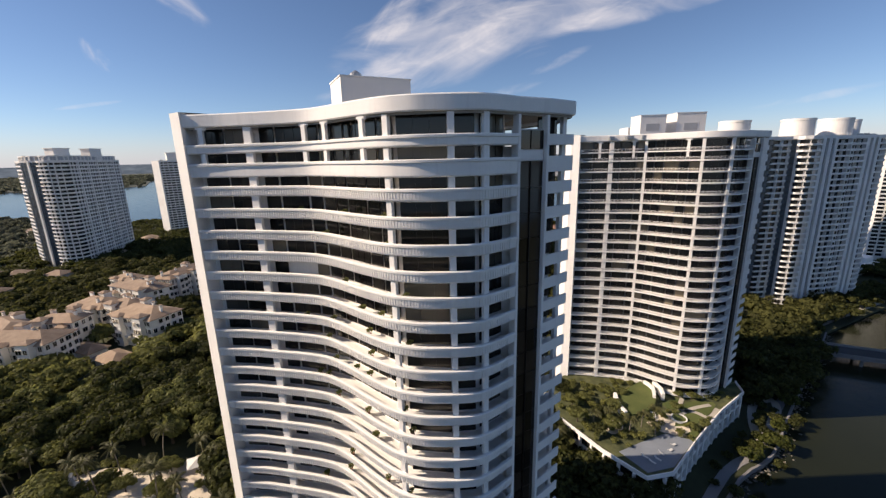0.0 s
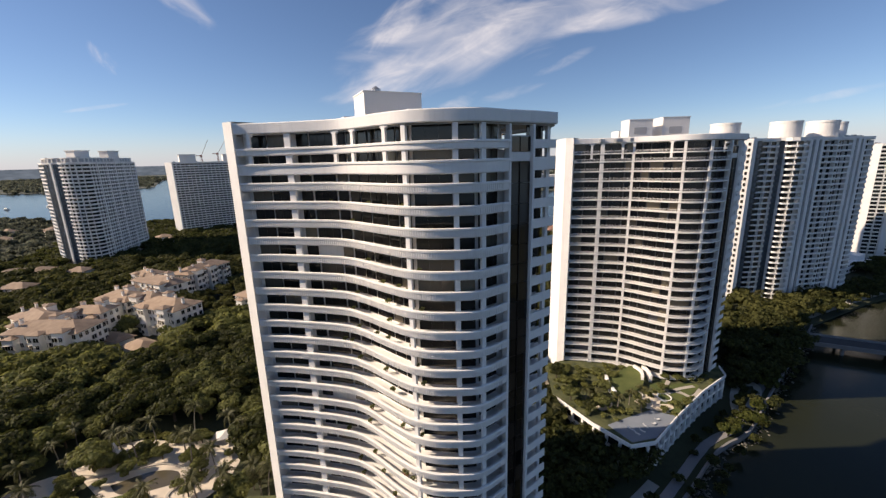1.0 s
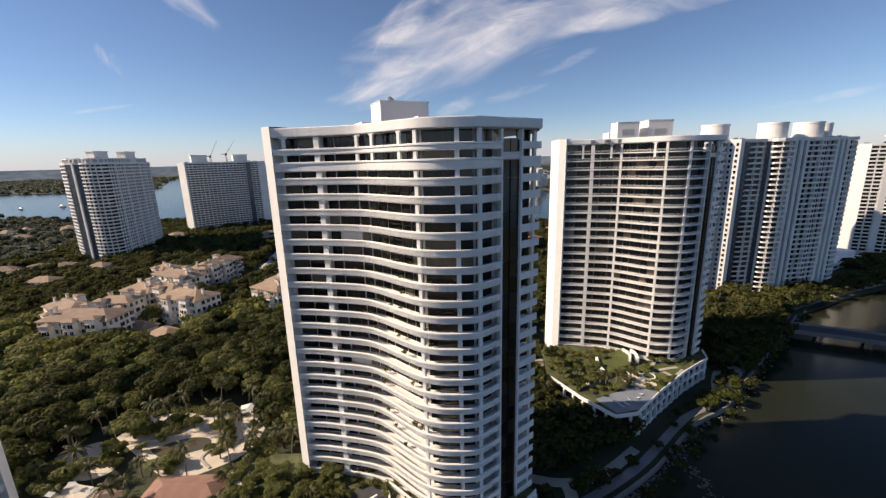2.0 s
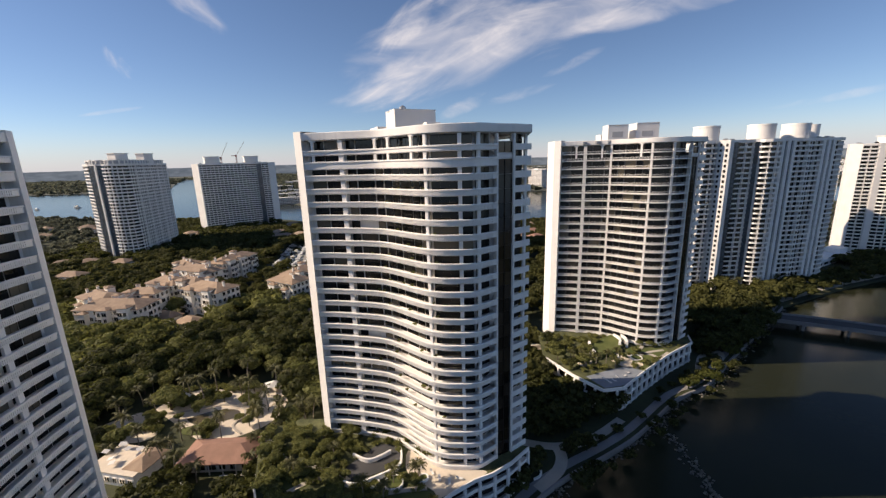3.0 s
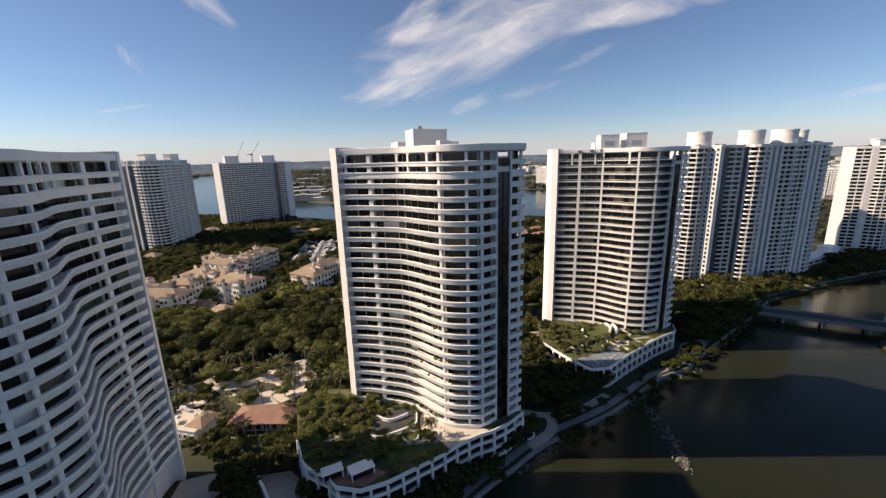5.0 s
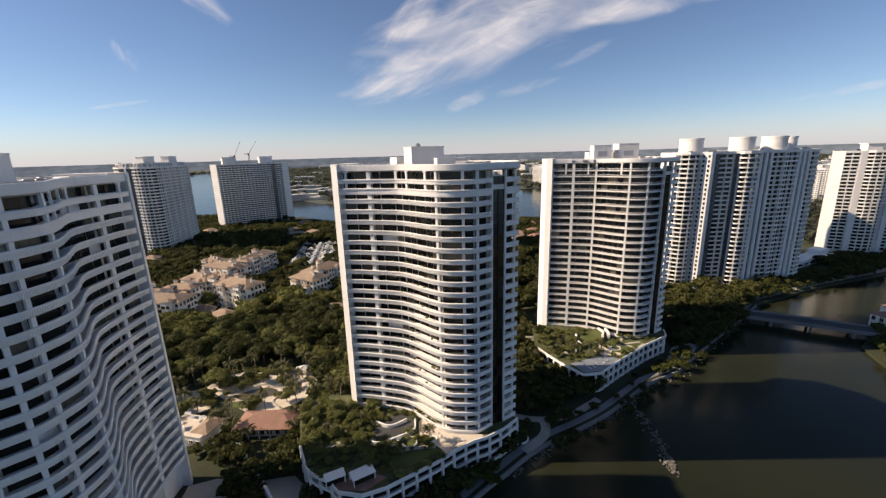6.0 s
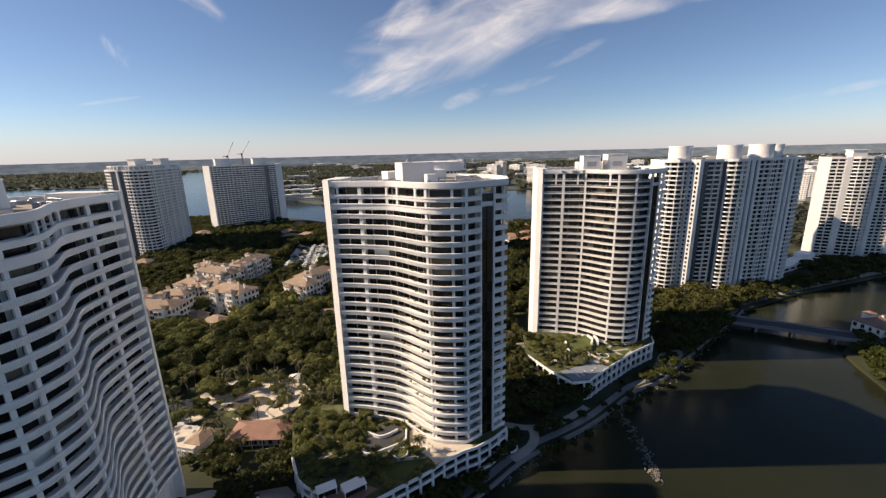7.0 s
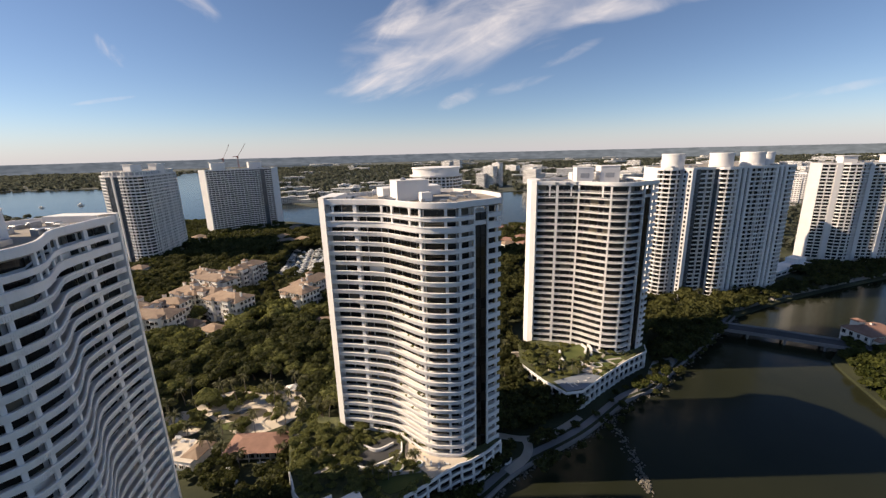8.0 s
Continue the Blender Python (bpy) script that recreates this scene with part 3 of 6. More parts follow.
def block_tower(name, label, outline, top, floors, material, bay=4.0, band=0.9, base=0.0, depth=1.3, seed=1, drums=(), wide=0.64, tall=0.66):
    """A far apartment tower: core, a balcony band and a row of windows each storey, roof drums."""
    rng = random.Random(seed)
    t = thing(name, label, "apartment tower")
    ring = outline
    nor = offsets(ring, True)
    shrink = lambda d: [(p[0] - q.x * d, p[1] - q.y * d) for p, q in zip(ring, nor)]
    part("core_wall", plate(shrink(depth), base, top - 0.4), material, t)
    part("roof_deck", plate(shrink(0.3), top - 0.9, top - 0.5), GRAVEL, t)
    pitch = (top - base - 4.0) / floors
    loop = shrink(depth - 0.1)
    loop = loop + [loop[0]]
    ln, at = along(loop)
    n = int(ln / bay)
    wins = []
    for k in range(floors + 1):
        z = base + 4.0 + pitch * k
        last = k == floors
        v, f = sweep(ring, [(0, z - 0.35), (0, z + band - 0.35 + (0.4 if last else 0)), (-0.2, z + band - 0.35 + (0.4 if last else 0)), (-0.2, z - 0.05), (-depth - 0.1, z - 0.05), (-depth - 0.1, z - 0.35)])
        piece("parapet" if last else "balcony", mesh("balcony", v, f, material), t)
        if last:
            break
        for j in range(n):
            wins.append((place_on(at, ln * (j + 0.5) / n, 0.0, z + 0.5 * pitch - 0.1), (bay * wide * rng.uniform(0.82, 1.18), 0.2, pitch * tall)))
    for m_, sz in wins[-300:]:
        piece("window", UNIT, t, "", m_ @ Matrix.Diagonal((*sz, 1)))
    v, f = joined_boxes(wins[:-300])
    piece("window", mesh("window", v, f, GLASS2), t, "dark windows of the lower storeys")["kind"] = "stuff"
    for x, y, r, h in drums:
        bm = tube(r, r, top - 0.6, top + h, 40)
        tube_into(bm, r * 1.03, r * 1.03, top + h - 1.0, top + h + 0.1, 40)
        tube_into(bm, r * 1.02, r * 1.02, top + 0.4, top + 0.9, 40)
        part("roof_drum", bm, WHITE, t, "white cylindrical roof drum", pose(x, y, 0), smooth=False)
    return t


def arc(cx_, cy_, r, a0, a1, n=8):
    return [(cx_ + r * math.cos(radians(a0 + (a1 - a0) * i / n)), cy_ + r * math.sin(radians(a0 + (a1 - a0) * i / n))) for i in range(n + 1)]


tower_a = wave_tower("apartment_tower", "white wavy apartment tower with solid picketed balconies and dark windows", pose(-40, 59.5, 0, 0, 0, -2), seed=3, group="curved white towers")
tower_l = wave_tower("apartment_tower", "white wavy apartment tower in shade, mirrored twin beside the gardens", pose(-84.8, 35.5, 0, 0, 0, 90), mirror=True, seed=5, group="curved white towers")
tower_b = wave_tower("apartment_tower", "white wavy apartment tower with thin slabs and open railings", pose(42.6, 130, -1.5, 0, 0, -4), rail=True, seed=8, base=8.0, group="curved white towers")


def nearer(pts, k):
    """The outline drawn in towards the channel by the factor k."""
    return [(x * k, -45 + (y + 45) * k) for x, y in pts]

def shifted(pts, d):
    """The open line moved outward by d."""
    return [(p[0] + q.x * d, p[1] + q.y * d) for p, q in zip(pts, offsets(pts, False))]


def facade_tower(name, label, sections, back, top, floors, material, rail=0.75, deep=1.6, boxes_=(), drums=(), crown=0.0, seed=1, near=300):
    """A tower of upright strips, each its own kind: open balconies, solid wall, punched wall or dark glass.
    sections: (kind, points) along the seen sides, counter-clockwise; back: the rest of the outline."""
    rng = random.Random(seed)
    t = thing(name, label, "apartment tower")
    ring = []
    for kind, pts in sections:
        ring += [p for p in pts if not ring or math.hypot(p[0] - ring[-1][0], p[1] - ring[-1][1]) > 0.05]
    outline = ring + list(back)
    nor = offsets(outline, True)
    shrink = lambda d: [(p[0] - q.x * d, p[1] - q.y * d) for p, q in zip(outline, nor)]
    part("core_wall", plate(shrink(deep), 0, top - 0.6), material, t)
    part("roof_deck", plate(shrink(0.3), top - 1.0, top - 0.5), GRAVEL, t, "grey gravelled flat roof")
    v, f = sweep(outline, [(0.1, top - 1.5), (0.1, top), (-0.3, top), (-0.3, top - 1.5)])
    piece("parapet", mesh("parapet", v, f, material), t, "white roof parapet")
    back_line = [ring[-1]] + list(back) + [ring[0]]
    v, f = sweep(back_line, [(0, 0), (0, top - 1.4), (-deep, top - 1.4), (-deep, 0)], False)
    piece("rear_wall", mesh("rear_wall", v, f, material), t)
    pitch = (top - 1.5 - 3.0) / floors
    singles, lower = [], []
    for kind, pts in sections:
        if kind == "solid" or kind == "punched":
            v, f = sweep(pts, [(0.15, 0), (0.15, top - 0.3), (-deep - 0.2, top - 0.3), (-deep - 0.2, 0)], False)
            wall = piece("wall_strip", mesh("wall_strip", v, f, material), t, "full-height white wall strip")
            if kind == "punched":
                ln, at = along(pts)
                n = max(1, int(ln / 2.6))
                for k in range(floors):
                    for j in range(n):
                        item = (place_on(at, ln * (j + 0.5) / n, 0.17, 3.0 + pitch * (k + 0.55)), (1.1, 0.3, pitch * 0.5))
                        (singles if k > floors * 0.5 else lower).append(item)
        elif kind == "glass":
            inner = shifted(pts, -0.9)
            v, f = sweep(inner, [(0, 0), (0, top - 1.4), (-0.6, top - 1.4), (-0.6, 0)], False)
            strip = piece("glass_strip", mesh("glass_strip", v, f, BLUEGLASS), t, "dark glazed upright strip")
            ln, at = along(inner)
            rl = [(place_on(at, ln / 2, 0.05, 3.0 + pitch * k), (ln, 0.12, 0.35)) for k in range(floors + 1)]
            rl += [(place_on(at, ln / 2, 0.06, top / 2), (0.14, 0.14, top - 3.0))]
            v, f = joined_boxes(rl)
            piece("mullion", mesh("mullion", v, f, FRAME), strip, "thin dark mullions")["kind"] = "stuff"
        else:
            inner = shifted(pts, -deep - 0.02)
            ln, at = along(inner)
            n = max(1, round(ln / 4.2))
            for k in range(floors + 1):
                z = 3.0 + pitch * k
                v, f = sweep(pts, [(0, z - 0.32), (0.02, z - 0.28), (0.02, z + rail), (-0.1, z + rail), (-0.1, z), (-deep - 0.1, z), (-deep - 0.1, z - 0.32)], False)
                piece("balcony", mesh("balcony", v, f, material), t)
                if k == floors:
                    break
                for j in range(n):
                    w = ln / n * rng.uniform(0.72, 0.94)
                    item = (place_on(at, ln * (j + 0.5) / n, 0.05, z + pitch * 0.45), (w, 0.2, pitch * 0.76))
                    (singles if k > floors * 0.55 else lower).append(item)
            if ln > 6:
                v, f = joined_boxes([(place_on(at, ln * j / n, deep * 0.45, top / 2 - 1.5), (0.3, deep * 0.8, top - 1.5)) for j in range(1, n)] or [(place_on(at, ln / 2, deep * 0.4, top / 2 - 1.5), (0.3, deep * 0.8, top - 1.5))])
                piece("dividing_wall", mesh("dividing_wall", v, f, material), t, "white walls dividing the balconies")["kind"] = "stuff"
    singles.sort(key=lambda q: -q[0].translation.z)
    for m_, sz in singles[:near]:
        piece("window", UNIT, t, "", m_ @ Matrix.Diagonal((*sz, 1)))
    v, f = joined_boxes(lower + singles[near:])
    piece("window", mesh("window", v, f, GLASS2), t, "dark windows of the lower storeys")["kind"] = "stuff"
    if crown:
        part("penthouse_wall", plate(shrink(3.0), top - 0.6, top + crown), GREYW, t, "set-back penthouse storey")
        v, f = sweep(shrink(2.4), [(0.1, top + crown - 0.2), (0.1, top + crown + 0.7), (-0.9, top + crown + 0.7), (-0.9, top + crown - 0.2)])
        piece("penthouse_cornice", mesh("penthouse_cornice", v, f, material), t)
        part("penthouse_roof", plate(shrink(2.8), top + crown - 0.1, top + crown + 0.35), GRAVEL, t)
        loop = shrink(2.7)
        ln, at = along(loop + [loop[0]])
        n = int(ln / 5)
        v, f = joined_boxes([(place_on(at, ln * j / n, 0.0, top + crown / 2), (1.1, 0.7, crown)) for j in range(n)])
        piece("penthouse_pier", mesh("penthouse_pier", v, f, material), t, "short white piers round the penthouse")["kind"] = "stuff"
    for x, y, sx_, sy_, h, rot in boxes_:
        b = part("roof_box", box(-sx_ / 2, -sy_ / 2, top - 0.6, sx_ / 2, sy_ / 2, top + h, 0.1), WHITE, t, "white rooftop lift housing", pose(x, y, 0, 0, 0, rot))
        part("coping", box(-sx_ / 2 - 0.8, -sy_ / 2 - 0.8, top + h, sx_ / 2 + 0.8, sy_ / 2 + 0.8, top + h + 0.5), WHITE, b)
    for x, y, r, h in drums:
        bm = tube(r, r, top - 0.6, top + h, 40)
        tube_into(bm, r * 1.03, r * 1.03, top + h - 1.0, top + h + 0.1, 40)
        tube_into(bm, r * 1.02, r * 1.02, top + 0.4, top + 0.9, 40)
        part("roof_drum", bm, WHITE, t, "white cylindrical roof drum", pose(x, y, 0))
    for _ in range(10):
        x, y = rng.choice(shrink(6.0))
        part("roof_unit", box(x - 1, y - 0.8, top - 0.6, x + 1, y + 0.8, top + rng.uniform(0.5, 1.4) + crown, 0.08), STEEL, t, "grey rooftop air-conditioning unit")
    return t, outline


def stepped(kinds, pts):
    """Neighbouring strips, one for each leg of the line."""
    return [(k, [a, b]) for k, a, b in zip(kinds, pts, pts[1:])]


C_SIDES = ([("balcony", [(146, 216), (148, 211.5), (152, 208.5), (157, 208.5), (160.5, 211)])]
           + stepped(("punched", "solid", "glass", "balcony", "glass"), [(160.5, 211), (165, 207), (167.7, 208), (172, 209), (181.8, 210), (183.8, 209)])
           + [("balcony", [(183.8, 209), (185, 206.4), (188, 205), (192.5, 205.2), (195.8, 207), (196.8, 209)])]
           + stepped(("solid", "glass", "solid", "glass", "solid", "balcony", "punched", "balcony", "solid", "glass", "solid", "glass", "solid"),
                     [(196.8, 209), (199.2, 209.7), (201.2, 210.2), (203.6, 210.9), (205.6, 211.4), (207.6, 212), (216.5, 213.6), (218.9, 214), (227, 216), (229.3, 216.6), (231.3, 217.2), (233.5, 217.9), (235.3, 218.4), (237.5, 219)])
           + [("balcony", [(237.5, 219), (242, 220), (246.5, 223), (249, 228), (249, 232)])])
# Unseen rear, drawn out north so its shadow reaches the cream tower.
tower_c, C_OUT = facade_tower("apartment_tower", "tall white apartment tower with rounded balcony bays and roof drums", C_SIDES, [(258, 296), (222, 300), (205, 262), (160, 252), (146, 236)], 94.2, 29, WHITE, 0.7, 1.7, seed=2,
                              drums=((159, 222, 7.2, 8.9), (190, 218, 7.2, 8.9), (214, 222, 7.2, 8.9), (230, 230, 4.5, 8.6)))
F_SIDES = (stepped(("solid", "balcony", "solid"), [(331, 308), (336, 302), (345, 297.5), (349, 296.3)])
           + [("balcony", [(349, 296.3), (352, 292.5), (360, 290), (368, 291.5), (370, 293.5)])]
           + stepped(("solid", "balcony", "solid", "balcony"), [(370, 293.5), (373, 292.5), (386, 290), (390, 290), (406, 292)]))
tower_f, F_OUT = facade_tower("apartment_tower", "tall cream apartment tower with rounded middle bay, half in shadow", F_SIDES, [(412, 305), (400, 325), (345, 325)], 90.6, 28, WHITE, 0.75, 1.8, seed=4,
                              boxes_=((357, 303, 11, 9, 5.5, -10), (396, 303, 12, 9, 5.5, 5)))
D_SIDES = (stepped(("balcony", "glass", "solid", "glass"), nearer([(-341, 318), (-327, 308), (-319.5, 306), (-317.6, 305.6), (-312.5, 305.6)], 1.08))
           + [("balcony", nearer([(-312.5, 305.6), (-308, 303.6), (-302.5, 302.7), (-297, 304.2), (-294, 307.5), (-293, 311)], 1.08))]
           + stepped(("balcony", "solid") * 5 + ("balcony",), nearer([(-293, 311), (-295, 322), (-294.8, 323.2), (-297.4, 334), (-297.2, 335.2), (-299.9, 346), (-299.7, 347.2), (-302.4, 358), (-302.2, 359.2), (-305, 369), (-304.8, 370.2), (-307, 379)], 1.08)))
tower_d, D_OUT = facade_tower("apartment_tower", "grey-white slab apartment tower with curved bay and glazed corner", D_SIDES, nearer([(-320, 392), (-345, 375), (-352, 340)], 1.08), 93.0, 27, WHITE, 0.95, 1.3, crown=3.2, seed=6,
                              boxes_=((*nearer([(-313, 326)], 1.08)[0], 11, 12, 10.0, -15), (*nearer([(-308, 352)], 1.08)[0], 10, 11, 10.0, -8)))
E_SIDES = (stepped(("solid",), [(-351, 486), (-338, 480)]) + stepped(("balcony",) * 5, [(-338, 480), (-328.5, 491), (-318.5, 501.5), (-308, 511), (-297, 520), (-284.5, 529)])
           + stepped(("glass", "balcony"), [(-284.5, 529), (-279.4, 533), (-271, 538)]))
tower_e, E_OUT = facade_tower("apartment_tower", "bluish-white slab apartment tower with fine balcony grid", E_SIDES, [(-266, 548), (-285, 562), (-335, 522), (-357, 496)], 91.6, 29, WHITE, 0.95, 1.3, seed=7,
                              boxes_=((-333, 503, 18, 10, 9.0, 42), (-296, 537, 18, 10, 9.0, 40)))
tower_g = block_tower("apartment_tower", "white tower with a round drum crown behind the wavy tower", arc(-13, 330, 26, 0, 340, 17), 86.0, 27, WHITE, 4.0, band=1.0, seed=9, drums=((-13, 330, 23, 8.0),))


# ---- podiums, gardens, paths ----
def podium(name, label, deck, edge, z, piers=4.5, levels=2):
    """A garage podium: deck slab, recessed sheet dark for the garage's shade, open slab levels and piers along the
    edge, parapet.
    """
    t = thing(name, label, "podium")
    part("deck", plate(deck, z - 0.5, z), BEDS, t, "planted garden deck")
    nor = offsets(deck, True)
    # dark glazed sheet gives the recess its shade by colour
    part("garage_wall", plate([(p[0] - q.x * 1.6, p[1] - q.y * 1.6) for p, q in zip(deck, nor)], -0.5, z - 0.5), GLASS2, t, "recessed dark glazed sheet standing in for shaded garage openings")
    v, f = sweep(edge, [(0.15, z - 0.4), (0.15, z + 0.75), (-0.2, z + 0.75), (-0.2, z - 0.4)], False)
    piece("parapet", mesh("parapet", v, f, WHITE), t, "white deck parapet")
    for k in range(levels):
        zz = z * (k + 0.0) / levels
        v, f = sweep(edge, [(0.0, zz - 0.1), (0.0, zz + 0.95), (-0.25, zz + 0.95), (-0.25, zz + 0.15), (-1.5, zz + 0.15), (-1.5, zz - 0.1)], False)
        piece("garage_slab", mesh("garage_slab", v, f, WHITE), t)
    ln, at = along(edge)
    n = int(ln / piers)
    for j in range(n + 1):
        part("pier", box(-0.35, -0.4, -0.5, 0.35, 0.4, z - 0.5, 0.04), WHITE, t, "", place_on(at, min(ln - 0.3, max(0.3, ln * j / n)), -0.05, 0))
    return t


ZA, ZB = 10.0, 8.3
DECK_A = [(-60, 60), (-52, 40), (-45.9, 29.8), (-42.9, 27.5), (-37.4, 25), (-34.3, 21.9), (-27.6, 20.9), (-21.4, 23.5), (-15.2, 27.9), (-8.4, 32.6), (-2.6, 37.6), (2.8, 41.4), (7, 43.2), (12.5, 47), (18, 52.5), (10, 60), (-30, 66), (-50, 66)]
EDGE_A = DECK_A[1:15]
podium("garage_podium", "white garage podium with open slabs under the tower garden", DECK_A, EDGE_A, ZA, 4.4, 3)
DECK_B = [(36, 126), (34, 106), (41.6, 91.8), (49, 81.9), (56.4, 83.2), (68.8, 94.1), (85.1, 107.2), (99, 116.5), (101, 123), (96, 132), (60, 140)]
EDGE_B = DECK_B[1:9]
podium("garage_podium", "white garage podium with tall piers and a terraced deck", DECK_B, EDGE_B, ZB, 4.2, 2)


def patch(name, label, pts, z, material, category, thick=0.12, smooth=3):
    line = smooth_line(pts + [pts[0]], smooth)[:-1] if smooth > 1 else pts
    return tagged(part(name, plate(line, z - thick, z), material), label, category)


def ribbon(name, label, pts, width, z, material, category="path", kind="structure", thick=0.15, sub=4):
    v, f = sweep(smooth_line(pts, sub), [(width / 2, z - thick), (width / 2, z), (-width / 2, z), (-width / 2, z - thick)], False)
    return tagged(new(name, mesh(name, v, f, material)), label, category, kind=kind)


def garden_wall(label, pts, z, h, w=0.5):
    v, f = sweep(smooth_line(pts, 4), [(w / 2, z - 0.1), (w / 2, z + h), (-w / 2, z + h), (-w / 2, z - 0.1)], False)
    return tagged(new("garden_wall", mesh("garden_wall", v, f, WHITE)), label, "wall")


# garden of the wavy tower
LAWN_A = [(-22.1, 35.2), (-17.6, 30.4), (-8.2, 36.6), (-9.9, 38.4), (-16.3, 37.3)]
COURT_A = [(-30.5, 46.1), (-24.4, 53.7), (-17.8, 53.7), (-17.5, 47.3), (-27.9, 41.5)]
TERRACE_A = [(-14.9, 45.6), (-15, 52), (-9.3, 49.5), (-4, 45.5), (3, 45.2), (6, 44.2), (2.2, 41.5), (-2.6, 38.4), (-6.4, 36.2), (-7.2, 38.4), (-13, 42.7)]
patch("lawn", "sunlit mown lawn on the podium deck", LAWN_A, ZA + 0.12, LAWN, "lawn")
patch("lawn", "small lawn among garden shrubs", [(-50.5, 45.9), (-45.9, 47.2), (-36.7, 44.3), (-40.1, 39.2), (-45, 39.7)], ZA + 0.12, LAWN, "lawn")
patch("lawn", "curved lawn bed beside the ramp wall", [(-27, 38.5), (-22, 40.5), (-19, 42), (-22, 39), (-26, 36.5)], ZA + 0.12, LAWN, "lawn")
patch("terrace", "bright beige terrace at the foot of the tower", TERRACE_A, ZA + 0.08, SAND, "terrace")
patch("ramp_court", "grey shaded ramp court beside the tower", COURT_A, ZA + 0.1, ROAD, "ramp")
patch("terrace", "red-brown tiled terrace round the pavilions", [(-36.6, 25.8), (-32.7, 26.7), (-25.3, 28.5), (-22.2, 27.3), (-27, 22.6), (-31.6, 22.9), (-34.7, 22.9)], ZA + 0.06, TILERED, "terrace", smooth=1)
for pts in ([(-59.1, 59.1), (-48.4, 49.6), (-42.3, 46.6), (-33.6, 44.9), (-28.7, 41.5)], [(-42.9, 38.1), (-37.7, 42), (-33.8, 42.6)], [(-20, 37.6), (-15, 38.6), (-9, 39.4)]):
    ribbon("garden_path", "narrow pale garden path with low kerb", pts, 1.3, ZA + 0.2, PAVE, "path", "", 0.25)
for pts, h in (([(-29.6, 40.3), (-25.9, 39.8), (-17.2, 44.9), (-16.4, 48.5), (-17, 52)], 1.4), ([(-29.6, 49.7), (-25.9, 47.9), (-23.4, 48.2), (-19.6, 51)], 1.2)):
    garden_wall("low curved white garden wall on the deck", pts, ZA, h)
for x, y, w, d, rot in ((-36.2, 25.6, 5.6, 3.2, 28), (-28.7, 26.7, 6.6, 3.8, 33)):
    t = thing("flat_roof_pavilion", "low pavilion with flat white roof and posts", "pavilion", pose(x, y, ZA, 0, 0, rot), "deck pavilions")
    part("roof", box(-w / 2, -d / 2, 2.2, w / 2, d / 2, 2.45, 0.05), WHITE, t, "flat white roof")
    part("window", box(-w / 2 + 0.4, -d / 2 + 0.5, 0.3, w / 2 - 0.4, -d / 2 + 0.6, 2.1), BRONZE, t, "dark glazed front")
    part("back_wall", box(-w / 2, d / 2 - 0.2, 0, w / 2, d / 2, 2.2), WHITE, t)
    for a in (-1, 1):
        for b in (-1, 1):
            part("post", box(a * (w / 2 - 0.3) - 0.12, b * (d / 2 - 0.3) - 0.12, 0, a * (w / 2 - 0.3) + 0.12, b * (d / 2 - 0.3) + 0.12, 2.2), WHITE, t)

# garden of the railed tower
LAWN_B = [(66.9, 100.9), (74.2, 101.9), (85.7, 110.4), (82.1, 112.7), (74.9, 110.7)]
POOL_B = [(46.2, 91.3), (50.2, 83.7), (57.8, 85.4), (68.9, 94.8), (62.5, 98.0), (54.7, 95.0)]
patch("lawn", "winding sunlit lawn on the terraced deck", LAWN_B, ZB + 0.12, LAWN, "lawn")
patch("lawn", "small sunlit lawn by the tower foot", [(68.9, 111.7), (75.4, 114.4), (74.9, 110.7), (70.6, 108.9)], ZB + 0.12, LAWN, "lawn")
patch("lawn", "sunlit lawn corner by the deck parapet", [(67.7, 97.1), (74.6, 100.7), (71.5, 97.1), (69.2, 95.5)], ZB + 0.12, LAWN, "lawn")
patch("pool_deck", "pool deck with bluish shade put into its paving colour", POOL_B, ZB + 0.1, POOLPAVE, "deck", smooth=1)
patch("terrace", "beige paved terrace between planting beds", [(59.7, 103.0), (67.3, 107.2), (71.1, 102.8), (68.8, 96.6), (61.9, 98.8)], ZB + 0.08, SAND, "terrace")
patch("terrace", "beige paved landing on the deck", [(45.7, 103.3), (51.6, 105.8), (51.6, 100.7), (47.1, 98.3)], ZB + 0.08, SAND, "terrace")
RAMP_B = [(53.8, 112.1), (66.7, 122.5), (69.6, 119.4), (65.2, 109.1), (55.8, 104.8)]
patch("green_roof", "raised grass-covered ramp roof on the deck", RAMP_B, ZB + 1.6, LAWN, "roof", 1.6)
for pts in [[(55.0, 114.9), (53.9, 109.3), (54.1, 104.9)], [(67.9, 121.5), (68.9, 117.5), (66.9, 112.7)], [(71.2, 121.4), (71.3, 117.4), (70.4, 113.6)]]:
    garden_wall("curved white garden wall round the deck ramp", pts, ZB, 2.6, 0.9)
for pts in ([(77.2, 114.4), (73.3, 108.9), (77.1, 107.0), (79.6, 104.4), (84.9, 108.6)], [(69.1, 104.6), (76.9, 108.8), (83.9, 110.5)]):
    ribbon("garden_path", "narrow pale garden path with low kerb", pts, 1.3, ZB + 0.2, PAVE, "path", "", 0.25)
patch("lawn", "lawn beside the curved path", [(33.6, 128.4), (40.1, 130.4), (50.5, 119.0), (39.8, 113.5), (39.5, 122.1)], 4.0, LAWN, "lawn", 4.0)
ribbon("garden_path", "curved beige garden path beside the lawn", [(31.2, 125.6), (38.0, 124.8), (41.8, 118.8), (41.6, 113.1), (49.8, 112.1)], 1.8, 4.15, SAND, "path", "", 4.1)
